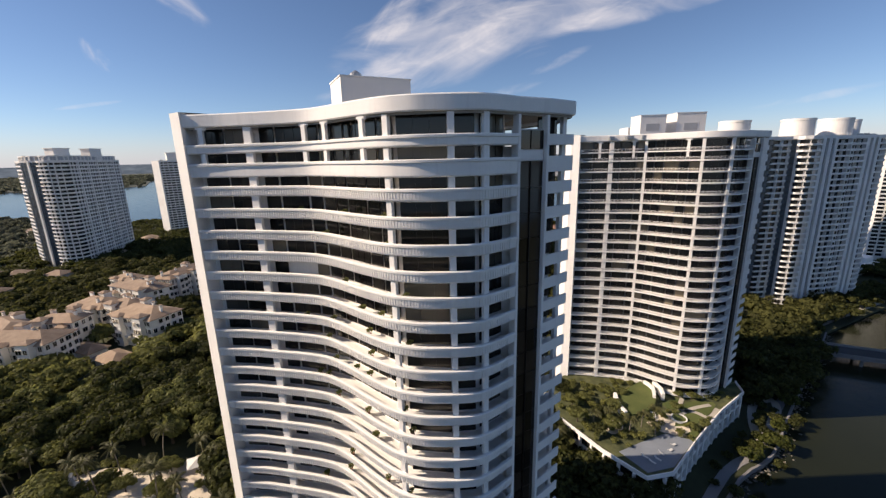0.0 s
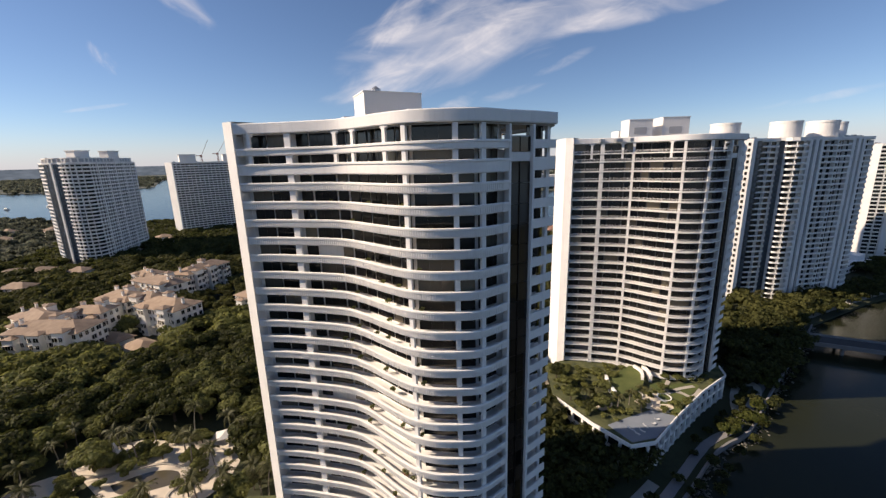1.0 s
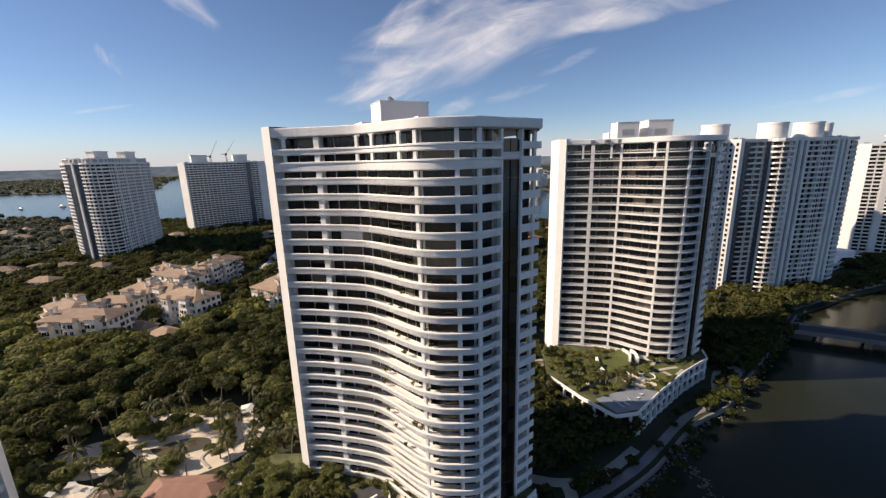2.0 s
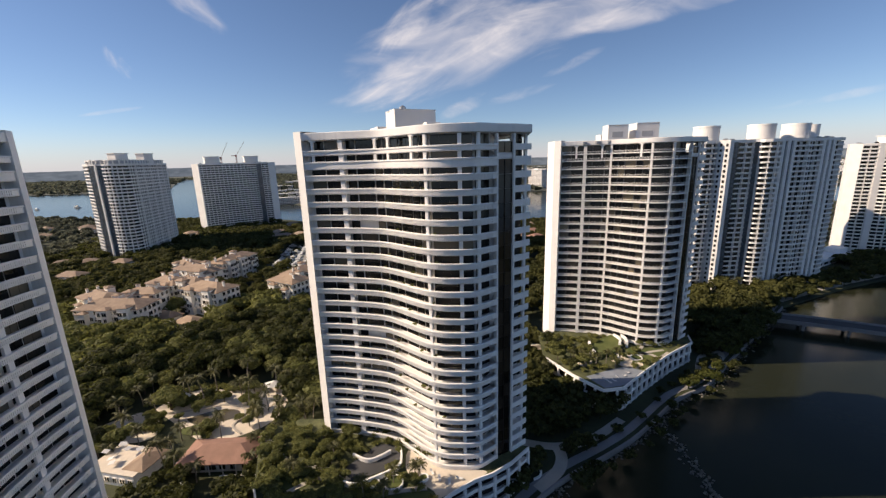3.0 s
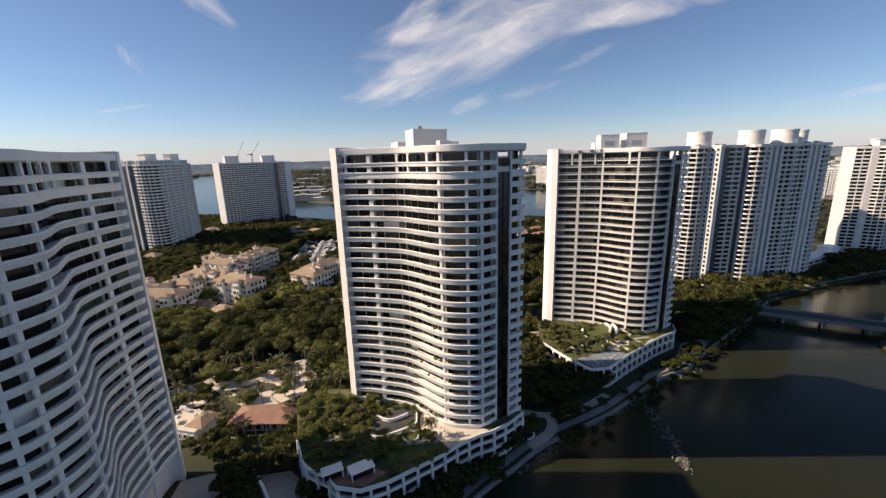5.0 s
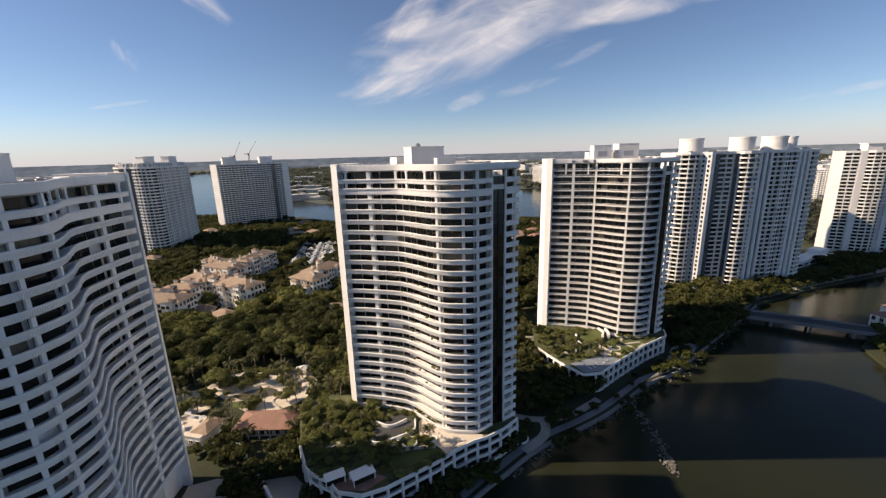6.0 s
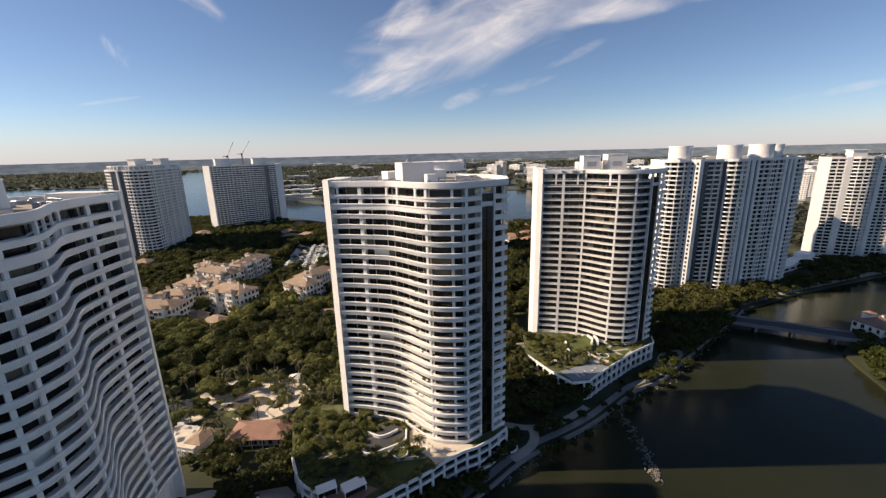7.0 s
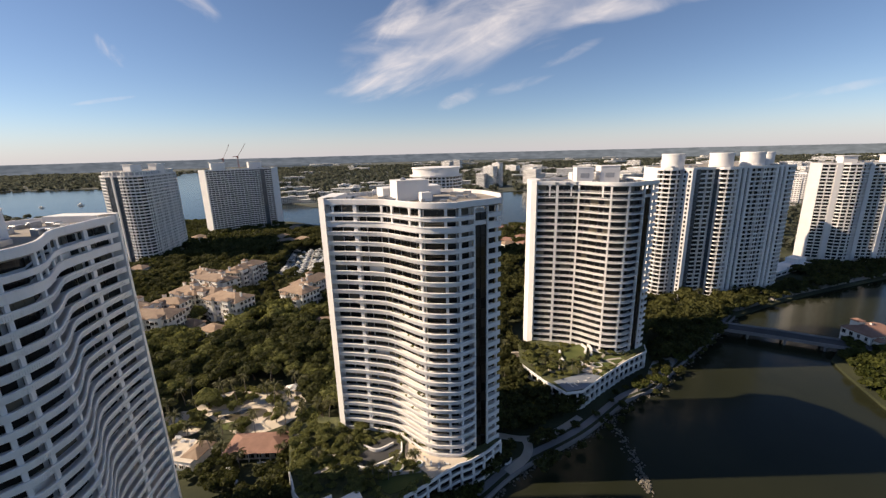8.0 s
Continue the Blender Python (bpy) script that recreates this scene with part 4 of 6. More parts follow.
patch("putting_green", "kidney-shaped bright green by a curved path", [(35.0, 112.6), (40.4, 116.1), (41.9, 114.2), (37.3, 109.9)], 2.0, LAWN, "lawn", 2.0)
for x, y, r, z in ((-17.3, 40.7, 2.2, ZA), (-22.2, 40.6, 1.2, ZA), (-10, 42.2, 1.0, ZA), (70, 104, 2.0, ZB), (62, 106, 1.6, ZB)):
    t = thing("round_planter", "round white planter ring with shrubs", "planter", pose(x, y, z), "round planters")
    v, f = sweep(arc(0, 0, r, 0, 345, 23), [(0.25, 0), (0.25, 0.7), (-0.1, 0.7), (-0.1, 0)])
    piece("ring", mesh("ring", v, f, WHITE), t)
    part("soil", plate(arc(0, 0, r, 0, 345, 23), 0.1, 0.5), LAWN, t)
# drive between the towers
garden_wall("long curved white drive wall", [(-84, 56), (-78.9, 50.1), (-71.7, 42.6), (-66.5, 37.4), (-58.8, 29.9), (-50, 20)], 0, 3.2, 0.8)
DRIVE = [(-63, 36), (-58.3, 31), (-49, 20.5), (-40, 20), (-44, 27), (-49, 34), (-54, 38)]
# PAVE rather than SAND: the drive's shade is put into its colour
patch("drive", "pale shaded forecourt drive", DRIVE, 0.1, PAVE, "drive", smooth=1)
patch("forecourt", "grey shaded paving below the mirrored tower", [(-85.6, 33.5), (-78, 36.5), (-72, 36), (-62, 24), (-60, 10), (-80, 6)], 0.1, PAVE, "drive", smooth=1)

# low white deck beside the drum-topped tower
t = thing("parking_deck", "low white parking deck with stepped parapets beside the tower", "parking deck", pose(294.9, 266.8, 0, 0, 0, 28.6))
part("wall", box(-32.0, -2, 0, 32.0, 12, 4.2, 0.1), WHITE, t)
part("upper_deck", box(18.0, 2, 4.2, 32.0, 12, 8.0, 0.1), WHITE, t, "white upper parking level")
part("parapet", box(-32.2, -2.2, 4.2, 18.0, -1.8, 5.2), WHITE, t)
# dark panels on the solid wall imitate the shade inside open bays
for j in range(6):
    part("opening", box(-29.0 + j * 9.67, -2.06, 1.4, -29.0 + j * 9.67 + 6.77, -1.9, 3.0), GLASS2, t, "dark panel standing for the shade of a parking bay")

# shore: seawall, promenade, rocks
near = SHORE[2:17]
v, f = sweep(smooth_line(near, 3), [(0.35, -2.4), (0.35, 0.45), (-0.25, 0.45), (-0.25, -2.4)], False)
tagged(new("seawall", mesh("seawall", v, f, BRIDGE)), "grey concrete seawall along the channel", "seawall", kind="structure")
nn = offsets(near, False)
ribbon("promenade", "pale shoreline promenade path", [(p[0] - q.x * 3.2, p[1] - q.y * 3.2) for p, q in zip(near, nn)], 2.6, 0.12, BRIDGE, "path", "structure", 0.2, 3)
ribbon("service_path", "curved pale path meeting the promenade", [(10, 67), (18, 67.5), (27, 65.5), (36, 66.5), (44, 70.5), (54, 78)], 3.0, 0.13, PAVE)
ribbon("service_path", "curved pale path meeting the promenade", [(29, 65.5), (29.5, 61), (27, 55.5), (20, 49)], 3.4, 0.14, PAVE)
ribbon("service_path", "curved path by the garage podium", [(96, 104), (100, 112), (108, 122), (116, 124), (113, 118), (104, 110)], 2.4, 0.13, PAVE)
ribbon("far_road", "pale road along the far bank", [(190, 186), (240, 209), (277, 224), (357, 254), (600, 337)], 5, 0.2, PAVE)
v, f = sweep(arc(0, 0, 3.2, -80, 140, 12), [(0.25, 0), (0.25, 0.6), (-0.25, 0.6), (-0.25, 0)], False)
tagged(new("planter_wall", mesh("planter_wall", v, f, WHITE)), "small semicircular white wall at the tower corner", "wall").matrix_basis = pose(19, 55.5, 0)
rng = random.Random(11)
rv, rf = [], []
GROYNE = smooth_line([(66.5, 82.8), (66.9, 71.4), (67.0, 58.5), (65.9, 48.6), (65.5, 42.7)], 4)
ln, at = along(smooth_line(near, 3))
for _ in range(850):
    s = rng.uniform(0.35, 1.0) * ln
    (x, y), d = at(s)
    o = 0.5 + abs(rng.gauss(0, 1.3))
    c, r = Vector((x + d.y * o, y - d.x * o, WATER_Z + rng.uniform(-0.1, 0.35) - 0.03 * o)), rng.uniform(0.25, 0.7)
    if rng.random() < 0.3:
        gx, gy = rng.choice(GROYNE)
        c = Vector((gx + rng.gauss(0, 1.1), gy + rng.gauss(0, 1.1), WATER_Z + rng.uniform(0.0, 0.3)))
    b = len(rv)
    for dx, dy_, dz in ((1, 0, 0), (0, 1, 0), (-1, 0, 0), (0, -1, 0), (0, 0, 1), (0, 0, -1)):
        k = r * rng.uniform(0.6, 1.2)
        rv.append(c + Vector((dx * k, dy_ * k, dz * k * 0.7)))
    rf += [(b, b + 1, b + 4), (b + 1, b + 2, b + 4), (b + 2, b + 3, b + 4), (b + 3, b, b + 4), (b + 1, b, b + 5), (b + 2, b + 1, b + 5), (b + 3, b + 2, b + 5), (b, b + 3, b + 5)]
tagged(new("shore_rocks", mesh("shore_rocks", rv, rf, ROCK)), "grey riprap rocks along the waterline", "rocks", kind="stuff")

# bridge
BR = [(140, 168), (160, 157), (185, 145), (206, 134), (235, 121)]
t = thing("bridge", "low grey concrete road bridge over the channel", "bridge")
line = smooth_line(BR, 4)
v, f = sweep(line, [(5.5, 2.2), (5.5, 3.2), (-5.5, 3.2), (-5.5, 2.2)], False)
piece("deck", mesh("deck", v, f, BRIDGE), t)
v, f = sweep(line, [(4.6, 3.2), (4.6, 3.26), (-4.6, 3.26), (-4.6, 3.2)], False)
piece("roadway", mesh("roadway", v, f, ROAD), t, "grey asphalt roadway")
for o in (5.35, -5.35):
    v, f = sweep([(p[0] + q.x * o, p[1] + q.y * o) for p, q in zip(line, offsets(line, False))], [(0.15, 3.0), (0.15, 4.1), (-0.15, 4.1), (-0.15, 3.0)], False)
    piece("parapet", mesh("parapet", v, f, BRIDGE), t)
bl, bat = along(line)
for s in (0.2, 0.36, 0.52, 0.68, 0.84):
    for o in (-3.5, 3.5):
        part("support_column", tube(0.6, 0.6, -3, 2.2, 10), BRIDGE, t, "", place_on(bat, bl * s, o, 0))
    part("cap_beam", box(-0.6, -5, 1.5, 0.6, 5, 2.25, 0.05), BRIDGE, t, "", place_on(bat, bl * s, 0, 0))
# plaza, pond, clubhouse
patch("plaza", "sunlit beige paved plaza among palms", [(-114, 86), (-110, 95), (-102, 99), (-92, 98), (-84, 99), (-77, 104), (-70, 104), (-66, 92), (-66, 79), (-74, 71), (-82, 68), (-90, 71), (-98, 76)], 0.12, SAND, "plaza")
patch("pond", "shallow brown lagoon pool", [(-98, 80), (-90, 85), (-82, 85), (-80, 81), (-86, 78), (-93, 77)], 0.18, POND := mat("brown_pond_water", (0.10, 0.085, 0.055), 0.15, 0.2, 0.1, 1.0, 0.05), "pond")
patch("planting_bed", "raised shrub bed with pale kerb", [(-96, 75), (-90, 77), (-84, 74), (-88, 71.5), (-94, 72)], 0.3, LAWN, "planting bed")
ribbon("pool_kerb", "pale curved kerb round the lagoon", [(-104, 83), (-96, 86), (-88, 88), (-80, 85.5), (-78, 81), (-79, 76), (-74, 72)], 0.7, 0.45, PAVE, "kerb", "", 0.4)
patch("plaza", "beige sunlit clearing beside palms", [(-126, 77), (-118, 84), (-109, 81), (-103, 72), (-108, 68), (-118, 70)], 0.12, SAND, "plaza")
patch("plaza", "sunlit paved corner near the tower foot", [(-62, 68), (-56, 62), (-50, 66), (-56, 72)], 0.12, SAND, "plaza")


def hip_into(bm, x0, y0, x1, y1, z, rise, over=0.7, thick=0.25):
    """A hipped roof over a rectangle."""
    x0, y0, x1, y1 = x0 - over, y0 - over, x1 + over, y1 + over
    w, d = x1 - x0, y1 - y0
    k = min(w, d) / 2
    if w >= d:
        r0, r1 = (x0 + k, (y0 + y1) / 2, z + rise), (x1 - k, (y0 + y1) / 2, z + rise)
    else:
        r0, r1 = ((x0 + x1) / 2, y0 + k, z + rise), ((x0 + x1) / 2, y1 - k, z + rise)
    b = [bm.verts.new(p) for p in ((x0, y0, z - thick), (x1, y0, z - thick), (x1, y1, z - thick), (x0, y1, z - thick))]
    e = [bm.verts.new(p) for p in ((x0, y0, z), (x1, y0, z), (x1, y1, z), (x0, y1, z))]
    r = [bm.verts.new(r0), bm.verts.new(r1)]
    for i in range(4):
        bm.faces.new((b[i], b[(i + 1) % 4], e[(i + 1) % 4], e[i]))
    bm.faces.new(b[::-1])
    if w >= d:
        for q in ((e[0], e[1], r[1], r[0]), (e[2], e[3], r[0], r[1]), (e[1], e[2], r[1]), (e[3], e[0], r[0])):
            bm.faces.new(q)
    else:
        for q in ((e[1], e[2], r[1], r[0]), (e[3], e[0], r[0], r[1]), (e[0], e[1], r[0]), (e[2], e[3], r[1])):
            bm.faces.new(q)


def hip(x0, y0, x1, y1, z, rise, over=0.7):
    bm = bmesh.new()
    hip_into(bm, x0, y0, x1, y1, z, rise, over)
    return bm


def window_unit():
    return framed("window", 2, 0.12, GLASS, STUCCO, -0.25)


WINDOW = window_unit()


def face_windows(parent, x0, y0, x1, y1, zs, n, rng, w=1.7, h=2.1):
    """Windows along a wall from (x0, y0) to (x1, y1), outside to the right of that way."""
    d = Vector((x1 - x0, y1 - y0))
    ln = d.length
    d.normalize()
    for z in zs:
        for j in range(n):
            if rng.random() < 0.08:
                continue
            s = ln * (j + 0.5) / n
            k = rng.choice((1.0, 1.0, 1.5, 0.75))
            m = Matrix(((d.x, -d.y, 0, x0 + d.x * s + d.y * 0.03), (d.y, d.x, 0, y0 + d.y * s - d.x * 0.03), (0, 0, 1, z), (0, 0, 0, 1)))
            piece("window", WINDOW, parent, "", m @ Matrix.Diagonal((w * k, 0.6, h, 1)))


def villa(x, y, w, d, h, rot, seed, storeys=4, roof=TILE, walls=STUCCO, label="cream stucco apartment house with hipped terracotta roofs"):
    """A terraced stucco block: main body, projecting bays with their own hip roofs, stair tower, chimneys, windows."""
    rng = random.Random(seed)
    t = thing("apartment_house", label, "house", pose(x, y, 0, 0, 0, rot), "stucco villas")
    part("wall", box(-w / 2, -d / 2, 0, w / 2, d / 2, h), walls, t)
    part("roof", hip(-w / 2, -d / 2, w / 2, d / 2, h + 0.25, min(w, d) * 0.24), roof, t, "hipped terracotta tile roof")
    zs = [h * (k + 0.55) / storeys for k in range(storeys)]
    face_windows(t, -w / 2, -d / 2, w / 2, -d / 2, zs, max(3, int(w / 2.7)), rng)
    face_windows(t, w / 2, -d / 2, w / 2, d / 2, zs, max(2, int(d / 2.9)), rng)
    face_windows(t, -w / 2, d / 2, -w / 2, -d / 2, zs, max(2, int(d / 2.9)), rng)
    nb = max(2, int(w / 11))
    for j in range(nb):
        bx = -w / 2 + w * (j + 0.5) / nb + rng.uniform(-1, 1)
        bw, bd, bh = rng.uniform(4.5, 6.5), rng.uniform(2.0, 3.2), h * rng.choice((0.78, 0.9, 1.04, 1.12))
        bay = part("bay", box(bx - bw / 2, -d / 2 - bd, 0, bx + bw / 2, -d / 2 + 1.5, bh), walls, t)
        part("bay_roof", hip(bx - bw / 2, -d / 2 - bd, bx + bw / 2, -d / 2 + 2.5, bh + 0.2, 1.2, 0.5), roof, bay)
        face_windows(bay, bx - bw / 2, -d / 2 - bd, bx + bw / 2, -d / 2 - bd, [z for z in zs if z < bh - 1.2], 2, rng)
        bal = box(bx + bw / 2 + 0.4, -d / 2 - 1.3, zs[1] - 1.25, bx + bw / 2 + 3.0, -d / 2, zs[1] - 0.2)
        part("balcony", bal, walls, t)
    if w > 18:
        sx_ = rng.uniform(-w / 4, w / 4)
        st = part("stair_tower", box(sx_ - 2, d / 2 - 4.5, h, sx_ + 2, d / 2 - 0.5, h + 4.2), walls, t)
        part("tower_roof", hip(sx_ - 2, d / 2 - 4.5, sx_ + 2, d / 2 - 0.5, h + 4.4, 1.1, 0.4), roof, st)
    for _ in range(3):
        cx_, cy_ = rng.uniform(-w / 2 + 2, w / 2 - 2), rng.uniform(-d / 4, d / 4)
        ch = part("chimney", box(cx_ - 0.6, cy_ - 0.5, h, cx_ + 0.6, cy_ + 0.5, h + min(w, d) * 0.24 + 1.1, 0.05), walls, t)
        ct = h + min(w, d) * 0.24 + 1.1
        part("cap", box(cx_ - 0.8, cy_ - 0.7, ct, cx_ + 0.8, cy_ + 0.7, ct + 0.2), roof, ch)
    return t


VILLAS = [(-190, 161, 36, 16, 12, 0), (-211, 175, 30, 15, 12, -28), (-187, 178, 20, 11, 14, 0), (-189, 202, 24, 15, 13, -18), (-170, 198, 16, 12, 14, -20), (-153, 187, 30, 16, 13, -20),
          (-189, 232, 38, 15, 13, -24), (-178, 258, 36, 15, 14, 76), (-205, 244, 16, 11, 15, -24), (-109, 201, 23, 16, 13, -27), (-107, 223, 30, 15, 13, 62)]
for i, (x, y, w, d, h, rot) in enumerate(VILLAS):
    villa(x, y, w, d, h + 2, rot, 20 + i)

club = thing("clubhouse", "single-storey clubhouse with red hipped tile roof by the plaza", "house", pose(-72.3, 59.8, 0, 0, 0, 3))
part("wall", box(-9.5, -4, 0, 9.5, 4, 3.6), STUCCO, club)
part("roof", hip(-10, -4.5, 10, 4.5, 3.9, 2.4, 1.2), TILERED, club, "red hipped tile roof")
for j in range(6):
    part("column", tube(0.2, 0.2, 0, 3.6, 10), WHITE, club, "", pose(-9.6 + j * 3.9, -5.2, 0))
part("terrace_wall", box(2, -7.2, 0, 12.5, -6.6, 1.1), WHITE, club)
face_windows(club, -9.5, -4, 9.5, -4, [1.9], 6, random.Random(2), 1.8, 2.0)
pav = thing("terrace_house", "flat beige terrace building with roof planters and awnings", "house", pose(-99, 56, 0, 0, 0, -10))
part("wall", box(-8, -5, 0, 8, 5, 4.0), WHITE, pav)
part("terrace", box(-8.3, -5.3, 4.0, 8.3, 5.3, 4.3), SAND, pav)
part("roof", hip(3, -3, 9, 5, 4.4, 1.6, 0.6), TILE, pav)
face_windows(pav, -8, -5, 8, -5, [1.9], 6, random.Random(3), 1.8, 1.6)
rng = random.Random(5)
for j in range(7):
    part("awning", box(-0.9, -0.7, 0, 0.9, 0.7, 0.12, 0.05), CANVAS, pav, "small cream awning", pose(rng.uniform(-7, 2), rng.uniform(-4, 4), 6.0 + rng.uniform(-0.5, 0.3), rng.uniform(-15, 15), rng.uniform(-15, 15), rng.uniform(0, 90)))
    c = pav.children[-1].matrix_basis.translation
    part("awning_pole", tube(0.05, 0.05, 4.3, c.z, 6), STEEL, pav, "", pose(c.x, c.y, 0))
for x, y, w, d, rot in ((-170, 170, 15, 8, -20), (-150, 161, 14, 9, -25), (-82, 170, 16, 8, 5)):
    t = thing("cottage", "low tan-roofed pavilion among trees", "house", pose(x, y, 0, 0, 0, rot), "low pavilions")
    part("wall", box(-w / 2, -d / 2, 0, w / 2, d / 2, 4), STUCCO, t)
    part("roof", hip(-w / 2, -d / 2, w / 2, d / 2, 4.2, 2.6, 1.0), TILE, t)
# sail canopies over the plaza
for x, y, s in ((-74, 98, 3.6), (-108, 92, 2.6), (-104, 90, 2.0)):
    t = thing("canopy", "white fabric canopy on a pole", "canopy", pose(x, y, 0, 0, 0, x * 7))
    bm = bmesh.new()
    vs = [bm.verts.new(p) for p in ((-s, -s * 0.6, 2.6), (s, -s * 0.6, 2.8), (s * 0.8, s * 0.7, 2.4), (-s * 0.8, s * 0.7, 2.7))]
    top = bm.verts.new((0, 0, 4.2))
    for i in range(4):
        bm.faces.new((vs[i], vs[(i + 1) % 4], top))
    part("fabric", bm, CANVAS, t)
    part("pole", tube(0.08, 0.08, 0, 4.2, 8), STEEL, t)

# marina with boats
MARINA = [(-160, 275), (-132, 272), (-125, 310), (-145, 390), (-185, 375)]
tagged(part("marina_water", plate(MARINA[::1], -0.3, 0.06), WATER), "sheltered marina water", "water", kind="structure")


def boat(m, ln, seed):
    rng = random.Random(seed)
    t = thing("motor_yacht", "white motor yacht moored in the marina", "boat", m, "moored boats")
    w = ln * 0.28
    prof = [(-0.5, 0.9), (-0.2, 1.0), (0.15, 0.9), (0.38, 0.5), (0.5, 0.04)]
    verts = []
    for u, k in prof:
        verts += [(-w / 2 * k * 0.7, u * ln, 0.0), (w / 2 * k * 0.7, u * ln, 0.0), (w / 2 * k, u * ln, 1.3 + 0.5 * max(0, u)), (-w / 2 * k, u * ln, 1.3 + 0.5 * max(0, u))]
    faces = [(0, 1, 2, 3)]
    for i in range(len(prof) - 1):
        a, b = i * 4, i * 4 + 4
        faces += [(a + s, b + s, b + (s + 1) % 4, a + (s + 1) % 4) for s in range(4)]
    piece("hull", mesh("hull", verts, faces, HULL), t)
    cabin = part("cabin", box(-w * 0.34, -ln * 0.25, 1.3, w * 0.34, ln * 0.18, 2.9, 0.25), HULL, t)
    part("flybridge", box(-w * 0.3, -ln * 0.2, 2.9, w * 0.3, ln * 0.05, 3.8, 0.2), HULL, t)
    part("windscreen", box(-w * 0.35, -ln * 0.1, 2.0, w * 0.35, ln * 0.19, 2.6), GLASS, cabin)
    return t


rng = random.Random(4)
proto = None
for row in range(6):
    for j in range(17):
        a = j / 16
        x, y = -165 + row * 8.5 - 22 * a, 278 + a * 96 + rng.uniform(-1, 1)
        if not inside(x, y, MARINA) or rng.random() < 0.3:
            continue
        m = pose(x, y, 0.05, 0, 0, 75 + 180 * (row % 2) + rng.uniform(-8, 8))
        k = rng.uniform(0.45, 0.8)
        if proto is None:
            proto = boat(m, 13, 1)
            proto.scale = (k, k, k)
        else:
            copy_thing(proto, m).scale = (k, k, k)
for row in range(2):
    ribbon("dock", "narrow timber marina dock", [(-159 + 24 * row, 282), (-181 + 24 * row, 368)], 1.6, 0.5, PAVE, "dock", "", 0.4, 1)
for x, y, k in ((-930, 900, 1.6), (-800, 880, 1.4), (-1000, 870, 1.2), (250, 760, 1.0)):
    c = copy_thing(proto, pose(x, y, WATER_Z + 0.05, 0, 0, 80))
    c.scale = (k, k, k)
    c["label"] = "lone white motor yacht on open water"


# ---- far houses and blocks ----
def low_block(x, y, w, d, h, rot, seed, material=WHITE2, label="pale low apartment block with rows of dark windows"):
    rng = random.Random(seed)
    t = thing("apartment_block", label, "building", pose(x, y, 0, 0, 0, rot))
    part("wall", box(-w / 2, -d / 2, 0, w / 2, d / 2, h), material, t)
    part("roof", box(-w / 2 - 0.3, -d / 2 - 0.3, h, w / 2 + 0.3, d / 2 + 0.3, h + 0.7), material, t)
    part("roof_housing", box(-w * 0.15, -d * 0.2, h + 0.7, w * 0.1, d * 0.2, h + 3.2), material, t)
    n, rows_ = max(1, int(h / 3.4)), []
    for k in range(n):
        z = h * (k + 0.55) / n
        items = []
        m_ = int(w / 4)
        for j in range(m_):
            items.append((pose(-w / 2 + w * (j + 0.5) / m_, -d / 2, z), (2.6, 0.3, 1.7)))
        for j in range(int(d / 4)):
            items.append((pose(w / 2, -d / 2 + d * (j + 0.5) / int(d / 4), z), (0.3, 2.6, 1.7)))
            items.append((pose(-w / 2, -d / 2 + d * (j + 0.5) / int(d / 4), z), (0.3, 2.6, 1.7)))
        rows_ += items
    v, f = joined_boxes(rows_)
    piece("window", mesh("window", v, f, GLASS2), t, "rows of small dark windows")["kind"] = "stuff"
    return t


rng = random.Random(9)
for x, y, w, d, h, rot in ((-370, 850, 70, 16, 14, 20), (-330, 930, 60, 16, 15, 30), (-420, 980, 80, 18, 14, 15), (-300, 1020, 60, 16, 16, -10), (-240, 900, 46, 16, 13, 10),
                           (-250, 830, 40, 22, 18, 35), (-180, 860, 44, 18, 16, 5), (-120, 940, 60, 18, 18, -5), (-200, 1080, 70, 20, 18, 0), (-60, 1060, 60, 20, 20, 12),
                           (-500, 1150, 90, 18, 12, 25), (-620, 1350, 90, 20, 14, 10), (30, 1150, 60, 20, 20, 0), (-40, 1300, 90, 24, 16, 5), (-260, 1250, 80, 22, 14, 0),
                           (400, 1150, 90, 26, 16, -5), (560, 1080, 70, 24, 18, 10), (760, 1150, 120, 30, 14, 0), (950, 1120, 90, 26, 22, -8), (620, 1300, 90, 30, 18, 5),
                           (-700, 1700, 90, 26, 14, 0), (1200, 1300, 140, 40, 14, 0), (1000, 1500, 120, 40, 16, 0), (300, 1500, 120, 30, 14, 0)):
    low_block(x, y, w, d, h, rot, int(abs(x)))
for x, y, w, d, h in ((118, 1130, 34, 24, 62), (142, 1150, 26, 22, 70), (238, 1110, 44, 26, 52), (92, 1120, 26, 26, 42), (270, 1180, 40, 26, 36), (-20, 2300, 60, 40, 50), (40, 2350, 50, 40, 55),
                      (640, 700, 40, 22, 44), (700, 740, 44, 22, 48), (520, 620, 34, 20, 30), (560, 790, 60, 20, 26), (760, 860, 50, 24, 40), (700, 560, 40, 20, 24), (860, 800, 46, 22, 34)):
    low_block(x, y, w, d, h, rng.uniform(-48, -22), int(x + y), WHITE, "white high-rise block far across the water")
for i in range(90):
    x, y = rng.uniform(-3000, 3000), rng.uniform(1500, 4300)
    if inside(x, y, NORTH):
        low_block(x, y, rng.uniform(50, 140), rng.uniform(30, 60), rng.uniform(8, 22), rng.uniform(-20, 20), i, WHITE2, "pale far-off low building on the plain")


